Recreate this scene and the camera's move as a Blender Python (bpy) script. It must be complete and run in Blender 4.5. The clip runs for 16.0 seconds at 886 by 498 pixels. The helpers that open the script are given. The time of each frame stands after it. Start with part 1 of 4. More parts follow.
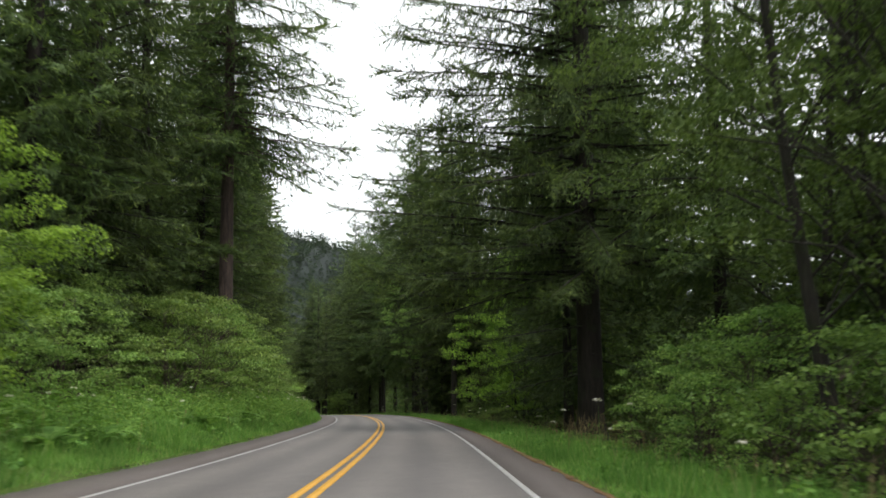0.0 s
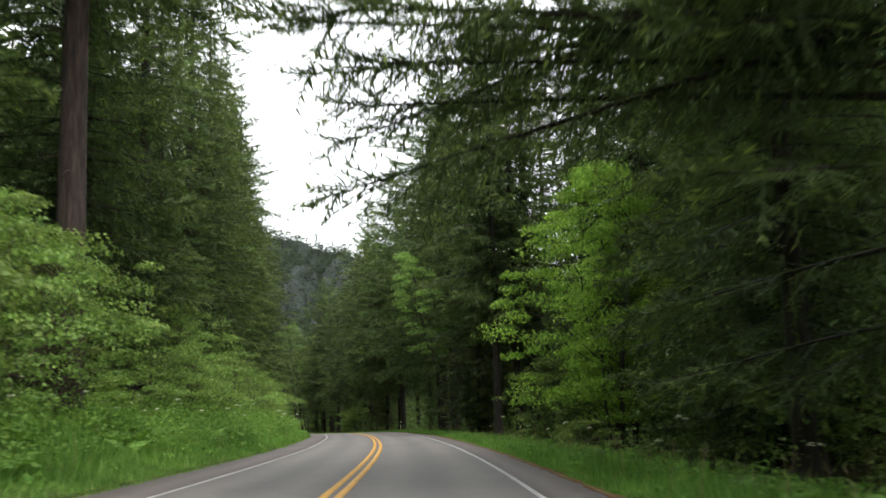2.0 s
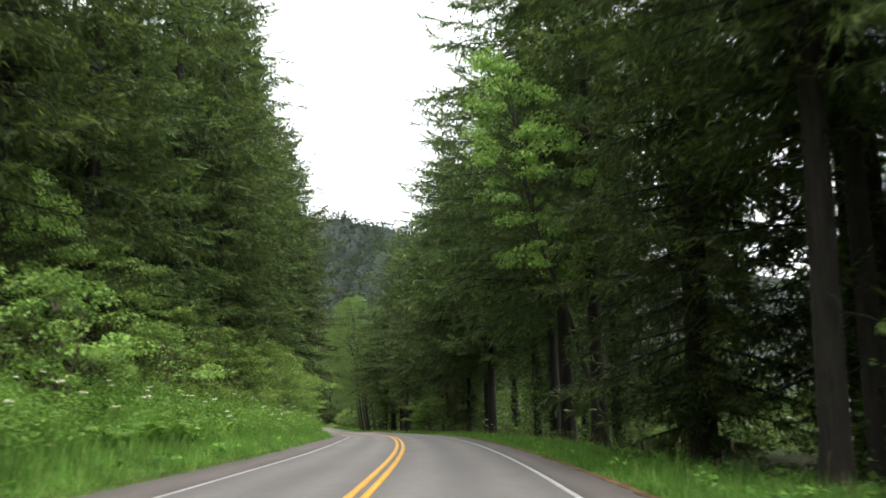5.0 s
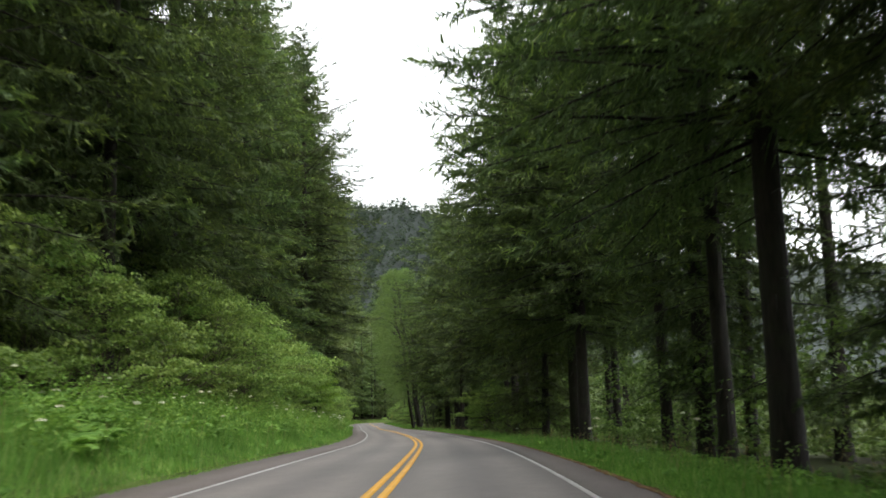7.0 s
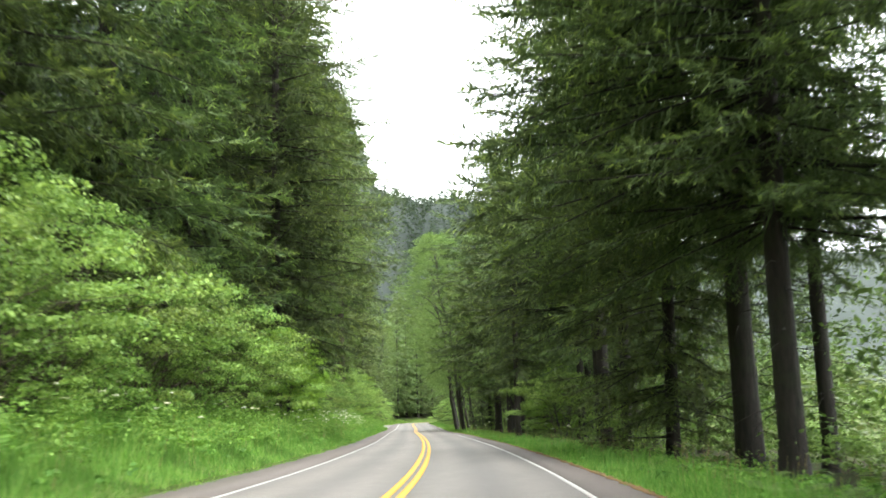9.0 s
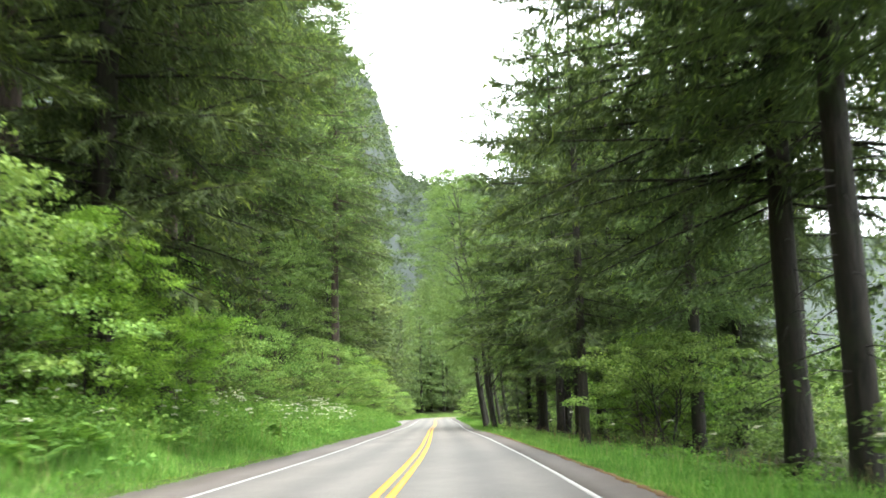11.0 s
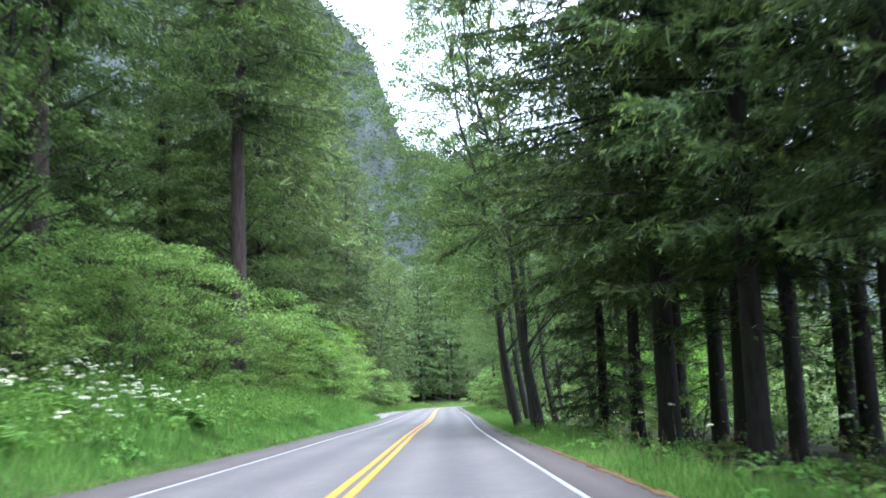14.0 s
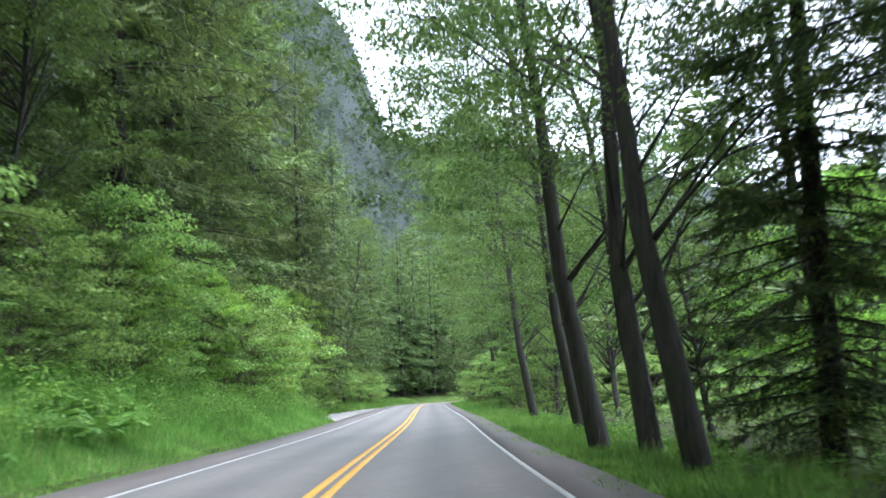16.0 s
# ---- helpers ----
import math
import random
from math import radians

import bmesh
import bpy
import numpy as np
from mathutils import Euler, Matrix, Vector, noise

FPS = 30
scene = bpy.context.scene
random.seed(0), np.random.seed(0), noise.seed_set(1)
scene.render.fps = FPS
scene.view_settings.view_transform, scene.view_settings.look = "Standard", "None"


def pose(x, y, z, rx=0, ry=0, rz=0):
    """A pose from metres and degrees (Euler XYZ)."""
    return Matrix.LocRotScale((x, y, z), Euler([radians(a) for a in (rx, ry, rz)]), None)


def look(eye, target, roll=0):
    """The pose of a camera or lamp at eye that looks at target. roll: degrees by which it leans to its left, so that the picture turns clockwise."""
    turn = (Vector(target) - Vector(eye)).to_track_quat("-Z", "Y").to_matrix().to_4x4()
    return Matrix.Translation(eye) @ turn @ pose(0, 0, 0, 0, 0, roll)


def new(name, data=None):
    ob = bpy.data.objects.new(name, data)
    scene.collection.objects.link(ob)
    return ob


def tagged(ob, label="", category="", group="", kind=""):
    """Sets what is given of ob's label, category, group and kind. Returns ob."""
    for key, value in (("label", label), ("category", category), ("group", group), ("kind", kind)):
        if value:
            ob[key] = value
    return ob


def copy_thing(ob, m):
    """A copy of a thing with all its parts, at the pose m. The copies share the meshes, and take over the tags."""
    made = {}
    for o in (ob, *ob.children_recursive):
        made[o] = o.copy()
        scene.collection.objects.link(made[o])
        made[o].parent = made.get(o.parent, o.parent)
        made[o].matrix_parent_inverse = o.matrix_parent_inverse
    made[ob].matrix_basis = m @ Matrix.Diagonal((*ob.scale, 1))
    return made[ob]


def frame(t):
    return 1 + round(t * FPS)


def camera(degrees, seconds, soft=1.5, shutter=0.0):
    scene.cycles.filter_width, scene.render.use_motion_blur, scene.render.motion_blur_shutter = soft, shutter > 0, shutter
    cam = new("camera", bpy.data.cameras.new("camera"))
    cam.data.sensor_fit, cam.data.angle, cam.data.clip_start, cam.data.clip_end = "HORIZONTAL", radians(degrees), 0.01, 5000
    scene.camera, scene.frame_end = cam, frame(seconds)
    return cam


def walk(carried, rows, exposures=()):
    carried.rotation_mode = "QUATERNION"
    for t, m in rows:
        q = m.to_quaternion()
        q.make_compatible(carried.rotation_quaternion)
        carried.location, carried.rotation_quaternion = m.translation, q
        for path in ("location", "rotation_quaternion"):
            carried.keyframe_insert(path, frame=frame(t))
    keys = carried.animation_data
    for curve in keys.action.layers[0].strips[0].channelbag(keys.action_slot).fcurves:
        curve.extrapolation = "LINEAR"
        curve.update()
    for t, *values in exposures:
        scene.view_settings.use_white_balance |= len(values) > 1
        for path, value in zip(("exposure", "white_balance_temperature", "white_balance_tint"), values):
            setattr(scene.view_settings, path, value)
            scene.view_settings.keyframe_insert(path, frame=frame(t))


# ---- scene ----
cam = camera(46.2, 16.0, soft=1.7, shutter=0.3)
# seconds, eye x y z, then the turn about x, y and z in degrees
PATH = [
    (0.0, 0.19, 0.00, 1.211, 98.75, 0.78, 0.21),
    (0.5, 0.05, 8.18, 1.213, 98.47, 1.26, 0.53),
    (1.0, -0.16, 16.44, 1.225, 98.59, 1.47, 0.61),
    (1.5, -0.44, 24.61, 1.250, 99.11, 1.64, 0.98),
    (2.0, -0.65, 32.86, 1.305, 99.54, 1.85, 1.76),
    (2.5, -1.00, 41.19, 1.357, 99.48, 1.95, 2.64),
    (3.0, -1.35, 49.65, 1.413, 99.42, 1.77, 3.37),
    (3.5, -1.84, 58.25, 1.459, 99.35, 1.39, 4.08),
    (4.0, -2.40, 66.79, 1.496, 99.49, 1.47, 5.15),
    (6.5, -6.70, 108.28, 1.744, 99.14, 0.86, 9.10),
    (7.0, -7.75, 116.45, 1.769, 99.15, 1.22, 10.26),
    (7.5, -8.98, 124.76, 1.787, 99.06, 1.46, 10.99),
    (8.0, -10.38, 133.07, 1.806, 99.16, 1.27, 11.60),
    (8.5, -11.74, 141.19, 1.806, 99.35, 1.04, 12.42),
    (9.0, -13.11, 149.32, 1.785, 99.15, 1.42, 13.23),
    (11.5, -21.81, 189.46, 1.559, 98.89, 1.20, 15.20),
    (12.0, -23.65, 197.52, 1.521, 98.96, 1.38, 15.57),
    (12.5, -25.79, 205.40, 1.487, 98.63, 1.78, 15.86),
    (13.0, -27.80, 213.45, 1.442, 98.41, 2.06, 15.64),
    (13.5, -29.96, 221.49, 1.408, 98.27, 1.98, 15.32),
    (14.0, -32.09, 229.37, 1.379, 98.33, 1.94, 15.31),
    (14.5, -34.23, 237.22, 1.359, 98.38, 1.90, 15.30),
    (15.0, -36.39, 245.25, 1.313, 98.18, 2.23, 14.98),
    (15.5, -38.52, 253.11, 1.271, 98.07, 2.18, 14.51),
    (16.0, -40.61, 260.65, 1.234, 98.06, 2.36, 14.47),
]
# seconds, stops, kelvin, tint of the automatic picture
EXPOSURES = [(0.0, 0.05, 6500, 10), (1.0, 0.0, 6500, 10), (1.5, 0.27, 6500, 10), (2.3, 0.65, 6500, 10), (3.0, 1.18, 6500, 9), (3.5, 1.2, 6500, 9), (4.2, 1.05, 6500, 9), (6.3, 0.44, 6500, 10), (7.0, 0.5, 6500, 10), (7.5, 0.93, 6500, 8),
             (8.0, 1.4, 6500, 7), (9.0, 1.77, 6500, 6), (11.5, 2.05, 6300, 5), (12.5, 1.94, 5400, 9), (13.5, 1.72, 5250, 13), (14.5, 1.76, 5250, 15), (15.2, 1.71, 5350, 14), (16.0, 1.52, 5500, 11)]
walk(cam, [(r[0], pose(*r[1:])) for r in PATH], EXPOSURES)

# ---- world and light: a white overcast sky ----
SUN_EL, SUN_AZ = 58.0, 158.0   # azimuth clockwise from +y
world = bpy.data.worlds.new("overcast_sky")
scene.world = world
world.use_nodes = True
wn, wl = world.node_tree.nodes, world.node_tree.links
wn.clear()
w_out, w_bg, w_sky, w_mix = (wn.new(k) for k in ("ShaderNodeOutputWorld", "ShaderNodeBackground", "ShaderNodeTexSky", "ShaderNodeMixRGB"))
w_sky.sky_type, w_sky.sun_disc = "NISHITA", False
w_sky.sun_elevation, w_sky.sun_rotation = radians(SUN_EL), radians(SUN_AZ)
w_mix.inputs[0].default_value = 0.88
w_mix.inputs[2].default_value = (15.2, 15.6, 15.8, 1)
w_bg.inputs[1].default_value = 0.12
wl.new(w_sky.outputs[0], w_mix.inputs[1])
wl.new(w_mix.outputs[0], w_bg.inputs[0])
wl.new(w_bg.outputs[0], w_out.inputs[0])

sun = new("sun", bpy.data.lights.new("sun", "SUN"))
sun.data.energy, sun.data.angle, sun.data.color = 2.3, radians(24), (1.0, 0.97, 0.92)
SUN_WAY = Vector((math.sin(radians(SUN_AZ)) * math.cos(radians(SUN_EL)), math.cos(radians(SUN_AZ)) * math.cos(radians(SUN_EL)), math.sin(radians(SUN_EL))))
sun.matrix_world = look(SUN_WAY * 80, (0, 0, 0))


# ---- materials ----
def nodes_of(name):
    m = bpy.data.materials.new(name)
    m.use_nodes = True
    n, l = m.node_tree.nodes, m.node_tree.links
    return m, n, l, n["Principled BSDF"], n["Material Output"]


def noise_tex(n, l, scale, detail=4.0, stretch=None, rough=0.55):
    tex = n.new("ShaderNodeTexNoise")
    tex.inputs["Scale"].default_value, tex.inputs["Detail"].default_value, tex.inputs["Roughness"].default_value = scale, detail, rough
    co = n.new("ShaderNodeTexCoord")
    if stretch:
        mp = n.new("ShaderNodeMapping")
        mp.inputs["Scale"].default_value = stretch
        l.new(co.outputs["Object"], mp.inputs[0])
        l.new(mp.outputs[0], tex.inputs["Vector"])
    else:
        l.new(co.outputs["Object"], tex.inputs["Vector"])
    return tex.outputs["Fac"]


def ramp(n, l, fac, stops):
    r = n.new("ShaderNodeValToRGB")
    el = r.color_ramp.elements
    while len(el) < len(stops):
        el.new(0.5)
    for e, (at, col) in zip(el, stops):
        e.position, e.color = at, (*col, 1)
    l.new(fac, r.inputs[0])
    return r.outputs[0]


def mixed(n, l, a, b, fac, mode="MIX"):
    m = n.new("ShaderNodeMixRGB")
    m.blend_type = mode
    for sock, v in zip(m.inputs, (fac, a, b)):
        if isinstance(v, (int, float)):
            sock.default_value = v
        elif isinstance(v, tuple):
            sock.default_value = (*v, 1)
        else:
            l.new(v, sock)
    return m.outputs[0]


def bumped(n, l, bsdf, height, strength, distance):
    b = n.new("ShaderNodeBump")
    b.inputs["Strength"].default_value, b.inputs["Distance"].default_value = strength, distance
    l.new(height, b.inputs["Height"])
    l.new(b.outputs[0], bsdf.inputs["Normal"])


def leaf_mat(name, dark, light, tip=None, through_light=0.35, rough=0.5, by_tree=0.25, spec=0.12, hues=(0.490, 0.515)):
    """Foliage: every leaf and every plant its own shade, and light coming through."""
    m, n, l, bsdf, out = nodes_of(name)
    geo, info = n.new("ShaderNodeNewGeometry"), n.new("ShaderNodeObjectInfo")
    stops = [(0.0, dark), (0.75, light)] + ([(1.0, tip)] if tip else [])
    col = ramp(n, l, geo.outputs["Random Per Island"], stops)
    patch = noise_tex(n, l, 0.55, 3.0)
    col = mixed(n, l, col, ramp(n, l, patch, [(0.35, (0.62, 0.66, 0.6)), (0.65, (1.25, 1.2, 1.1))]), 1.0, "MULTIPLY")
    hsv = n.new("ShaderNodeHueSaturation")
    for sock, lo, hi in (("Value", 1 - by_tree, 1 + by_tree), ("Hue", *hues)):
        mr = n.new("ShaderNodeMapRange")
        mr.inputs["To Min"].default_value, mr.inputs["To Max"].default_value = lo, hi
        l.new(info.outputs["Random"], mr.inputs["Value"])
        l.new(mr.outputs[0], hsv.inputs[sock])
    l.new(col, hsv.inputs["Color"])
    l.new(hsv.outputs[0], bsdf.inputs["Base Color"])
    bsdf.inputs["Roughness"].default_value = rough
    bsdf.inputs["Specular IOR Level"].default_value = spec
    tr, mx = n.new("ShaderNodeBsdfTranslucent"), n.new("ShaderNodeMixShader")
    l.new(mixed(n, l, hsv.outputs[0], (1.2, 1.2, 0.8), 1.0, "MULTIPLY"), tr.inputs[0])
    mx.inputs[0].default_value = through_light
    l.new(bsdf.outputs[0], mx.inputs[1])
    l.new(tr.outputs[0], mx.inputs[2])
    l.new(mx.outputs[0], out.inputs[0])
    return m


def bark_mat(name, dark, light, moss=None, scale=5.0, moss_amount=0.5):
    m, n, l, bsdf, out = nodes_of(name)
    ridge = noise_tex(n, l, scale, 6.0, (1.6, 1.6, 0.22), 0.65)
    col = ramp(n, l, ridge, [(0.32, dark), (0.66, light)])
    if moss:
        patch = noise_tex(n, l, 1.1, 4.0)
        fac = ramp(n, l, patch, [(0.62 - 0.3 * moss_amount, (0, 0, 0)), (0.75 - 0.2 * moss_amount, (1, 1, 1))])
        col = mixed(n, l, col, moss, fac)
    l.new(col, bsdf.inputs["Base Color"])
    bsdf.inputs["Roughness"].default_value = 0.9
    bumped(n, l, bsdf, ridge, 1.0, 0.06)
    return m


def asphalt_mat(name, base, tint, worn, tracks=False):
    m, n, l, bsdf, out = nodes_of(name)
    grain = noise_tex(n, l, 60.0, 3.0)
    patch = noise_tex(n, l, 0.35, 5.0, (1.0, 0.25, 1.0))
    spots = noise_tex(n, l, 2.3, 4.0)
    col = ramp(n, l, grain, [(0.3, tuple(c * 0.72 for c in base)), (0.7, tuple(c * 1.28 for c in base))])
    col = mixed(n, l, col, ramp(n, l, patch, [(0.35, tint), (0.7, (1.12, 1.12, 1.13))]), 1.0, "MULTIPLY")
    col = mixed(n, l, col, ramp(n, l, spots, [(0.4, (0.92, 0.92, 0.92)), (0.66, (1.06, 1.06, 1.05))]), worn, "MULTIPLY")
    if tracks:
        lane = n.new("ShaderNodeAttribute")
        lane.attribute_name = "wheel_wear"
        streak = noise_tex(n, l, 1.3, 4.0, (1.0, 0.08, 1.0))
        col = mixed(n, l, col, mixed(n, l, ramp(n, l, lane.outputs["Fac"], [(0.0, (0.80, 0.80, 0.81)), (1.0, (1.12, 1.12, 1.11))]), ramp(n, l, streak, [(0.3, (0.96, 0.96, 0.96)), (0.7, (1.03, 1.03, 1.03))]), 1.0, "MULTIPLY"), 1.0, "MULTIPLY")
    l.new(col, bsdf.inputs["Base Color"])
    bsdf.inputs["Roughness"].default_value = 0.72
    bumped(n, l, bsdf, grain, 0.35, 0.006)
    return m


def paint_mat(name, colour, worn):
    m, n, l, bsdf, out = nodes_of(name)
    chips = noise_tex(n, l, 14.0, 6.0)
    long_wear = noise_tex(n, l, 0.8, 3.0)
    col = mixed(n, l, colour, worn, ramp(n, l, chips, [(0.58, (0, 0, 0)), (0.72, (0.7, 0.7, 0.7))]))
    col = mixed(n, l, col, ramp(n, l, long_wear, [(0.3, (0.78, 0.78, 0.78)), (0.7, (1, 1, 1))]), 1.0, "MULTIPLY")
    l.new(col, bsdf.inputs["Base Color"])
    bsdf.inputs["Roughness"].default_value = 0.6
    return m


def soil_mat(name, stops, scale=1.2, bump=0.05):
    m, n, l, bsdf, out = nodes_of(name)
    big, small = noise_tex(n, l, scale * 0.3, 5.0), noise_tex(n, l, scale * 12, 5.0)
    col = mixed(n, l, ramp(n, l, big, stops), ramp(n, l, small, [(0.3, (0.6, 0.6, 0.6)), (0.7, (1.25, 1.25, 1.25))]), 1.0, "MULTIPLY")
    l.new(col, bsdf.inputs["Base Color"])
    bsdf.inputs["Roughness"].default_value = 1.0
    bsdf.inputs["Specular IOR Level"].default_value = 0.05
    bumped(n, l, bsdf, small, 0.8, bump)
    return m


def plain_mat(name, colour, rough=0.6, metal=0.0):
    m, n, l, bsdf, out = nodes_of(name)
    wear = noise_tex(n, l, 9.0, 4.0)
    l.new(mixed(n, l, colour, ramp(n, l, wear, [(0.3, (0.8, 0.8, 0.8)), (0.7, (1.08, 1.08, 1.08))]), 1.0, "MULTIPLY"), bsdf.inputs["Base Color"])
    bsdf.inputs["Roughness"].default_value, bsdf.inputs["Metallic"].default_value = rough, metal
    return m


def hill_mat(name):
    """Wooded slope; bare grey rock where it is steep; distance haze is tinted into both."""
    m, n, l, bsdf, out = nodes_of(name)
    geo, sep = n.new("ShaderNodeNewGeometry"), n.new("ShaderNodeSeparateXYZ")
    l.new(geo.outputs["True Normal"], sep.inputs[0])
    wood = ramp(n, l, noise_tex(n, l, 0.03, 8.0), [(0.3, (0.015, 0.022, 0.019)), (0.7, (0.021, 0.030, 0.026))])
    rock = ramp(n, l, noise_tex(n, l, 0.05, 8.0, (1, 1, 0.35)), [(0.3, (0.036, 0.050, 0.046)), (0.7, (0.056, 0.068, 0.066))])
    ledge = ramp(n, l, noise_tex(n, l, 0.022, 9.0, (1, 1, 0.6), 0.65), [(0.46, (0, 0, 0)), (0.58, (1, 1, 1))])
    rock = mixed(n, l, rock, (0.050, 0.070, 0.042), ledge)
    steep = ramp(n, l, sep.outputs[2], [(0.12, (1, 1, 1)), (0.26, (0, 0, 0))])
    l.new(mixed(n, l, wood, rock, steep), bsdf.inputs["Base Color"])
    bsdf.inputs["Roughness"].default_value = 0.95
    return m


NEEDLE = leaf_mat("fir_needles", (0.062, 0.094, 0.044), (0.106, 0.152, 0.066), (0.128, 0.178, 0.074), 0.32, 0.6, 0.28)
# Fresh tips, made paler still to stand in for light on bough edges.
NEEDLE_LIT_TIP = leaf_mat("fresh_lit_fir_tips", (0.140, 0.200, 0.062), (0.210, 0.290, 0.088), (0.260, 0.345, 0.100), 0.36, 0.6, 0.25)
NEEDLE_LIGHT = leaf_mat("hemlock_needles", (0.080, 0.112, 0.052), (0.135, 0.180, 0.078), (0.165, 0.212, 0.088), 0.32, 0.6, 0.22)
# Distance haze put into the needles' blue-grey colour; paler on the bluff.
NEEDLE_HAZE = leaf_mat("hazed_far_needles", (0.042, 0.060, 0.054), (0.054, 0.074, 0.064), None, 0.55, 0.9, 0.08, 0.02)
NEEDLE_BLUFF_HAZE = leaf_mat("hazed_bluff_needles", (0.058, 0.080, 0.062), (0.082, 0.106, 0.078), None, 0.45, 0.9, 0.08, 0.02)
LEAF = leaf_mat("shrub_leaves", (0.124, 0.200, 0.064), (0.248, 0.366, 0.112), (0.320, 0.445, 0.142), 0.44, 0.45, 0.3)
LEAF_MAPLE = leaf_mat("maple_leaves", (0.155, 0.265, 0.055), (0.275, 0.440, 0.088), (0.345, 0.515, 0.105), 0.52, 0.5, 0.15, hues=(0.494, 0.510))
LEAF_ALDER = leaf_mat("alder_leaves", (0.072, 0.116, 0.038), (0.142, 0.214, 0.066), (0.180, 0.262, 0.082), 0.36, 0.5, 0.2)
GRASS = leaf_mat("grass_blades", (0.102, 0.205, 0.046), (0.192, 0.35, 0.080), (0.30, 0.38, 0.14), 0.4, 0.6, 0.1)
WEED = leaf_mat("weed_leaves", (0.10, 0.21, 0.05), (0.205, 0.385, 0.095), (0.27, 0.46, 0.12), 0.42, 0.6, 0.1)
MOSS = leaf_mat("lime_moss", (0.17, 0.26, 0.045), (0.28, 0.40, 0.075), (0.36, 0.44, 0.11), 0.35, 0.7, 0.1)
PETAL = leaf_mat("white_petals", (0.62, 0.64, 0.56), (0.82, 0.82, 0.78), None, 0.3, 0.7, 0.05)
STRAW = leaf_mat("dry_stalks", (0.16, 0.12, 0.07), (0.3, 0.24, 0.14), None, 0.15, 0.7, 0.1)
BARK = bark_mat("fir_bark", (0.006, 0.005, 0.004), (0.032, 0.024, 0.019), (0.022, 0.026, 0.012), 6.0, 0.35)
BARK_BROWN = bark_mat("red_brown_fir_bark", (0.020, 0.014, 0.012), (0.088, 0.060, 0.049))
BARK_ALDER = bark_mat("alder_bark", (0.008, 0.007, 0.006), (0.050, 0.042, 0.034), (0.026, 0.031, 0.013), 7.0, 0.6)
TWIG = bark_mat("twig_bark", (0.04, 0.03, 0.022), (0.11, 0.085, 0.06))
ASPHALT = asphalt_mat("old_asphalt", (0.146, 0.132, 0.123), (0.88, 0.88, 0.89), 0.8, True)
SHOULDER = asphalt_mat("gritty_shoulder", (0.112, 0.094, 0.086), (0.85, 0.82, 0.8), 0.9)
YELLOW = paint_mat("yellow_road_paint", (0.72, 0.37, 0.030), (0.36, 0.24, 0.09))
WHITE = paint_mat("white_road_paint", (0.46, 0.45, 0.44), (0.26, 0.25, 0.24))
FLOOR = soil_mat("forest_soil", [(0.35, (0.030, 0.026, 0.016)), (0.5, (0.045, 0.055, 0.022)), (0.68, (0.055, 0.08, 0.028))])
TURF = soil_mat("mossy_turf", [(0.35, (0.050, 0.075, 0.020)), (0.5, (0.075, 0.12, 0.028)), (0.68, (0.11, 0.16, 0.04))])
DUFF = soil_mat("needle_litter", [(0.3, (0.11, 0.075, 0.045)), (0.55, (0.20, 0.125, 0.065)), (0.75, (0.13, 0.14, 0.05))], 4.0, 0.02)
GRAVEL = soil_mat("grey_gravel", [(0.35, (0.20, 0.19, 0.175)), (0.65, (0.33, 0.31, 0.29))], 3.0, 0.03)
HILL = hill_mat("hazed_wooded_hill")
SIGN_ORANGE = plain_mat("orange_sign_face", (0.5, 0.15, 0.03), 0.45)
SIGN_BACK = plain_mat("grey_metal", (0.35, 0.35, 0.35), 0.4, 0.9)
POST_WOOD = plain_mat("grey_post_wood", (0.24, 0.2, 0.16), 0.85)

# ---- the road's line: heading (degrees to the left of +y) and level at every 12 m from -10 m ----
HEADING = [0.7, 0.8, 1.0, 1.5, 2.0, 2.8, 3.6, 4.4, 5.5, 6.5, 7.3, 8.3, 9.6, 10.3, 10.6, 11.9, 13.2, 13.8, 14.3, 14.7, 15.1, 15.3, 15.3, 15.5, 15.3,
           14.8, 14.5, 14.7, 15.2, 15.4, 15.4, 15.3, 15.2, 15.1, 15.0, 14.8, 14.4, 13.0, 9.0, 2.0, -7.0, -17.0, -27.0]
LEVEL = [0.0, 0.01, 0.01, 0.05, 0.13, 0.21, 0.27, 0.33, 0.40, 0.49, 0.55, 0.57, 0.61, 0.60, 0.55, 0.46, 0.39, 0.34, 0.29, 0.23, 0.18, 0.16, 0.08, 0.02,
         -0.03, -0.08, -0.11, -0.10, -0.06, -0.04, -0.02, 0.0, 0.02, 0.04, 0.06, 0.06, 0.06, 0.06, 0.06, 0.06]
WIDTH = 6.4
STEP = 1.5


def eased(values):
    at = np.arange(-700.0, 1400.0, STEP)
    f = np.interp(at, -10 + 12.0 * np.arange(len(values)), values)
    return at, np.convolve(np.pad(f, 4, "edge"), np.ones(9) / 9, "valid")


S_AT, hd = eased(HEADING)
Z_AT = eased(LEVEL)[1]
hd = np.radians(hd)
X_AT, Y_AT = np.cumsum(-np.sin(hd)) * STEP, np.cumsum(np.cos(hd)) * STEP
i0 = int(np.argmin(abs(S_AT - 0.5)))
X_AT, Y_AT = X_AT - X_AT[i0] - WIDTH / 4, Y_AT - Y_AT[i0]


def along(s, u):
    """The place in plan s metres along the road and u metres to the right of its middle."""
    s, u = np.asarray(s, float), np.asarray(u, float)
    h = np.interp(s, S_AT, hd)
    return np.interp(s, S_AT, X_AT) + u * np.cos(h), np.interp(s, S_AT, Y_AT) + u * np.sin(h)


def road_z(s):
    return np.interp(s, S_AT, Z_AT)


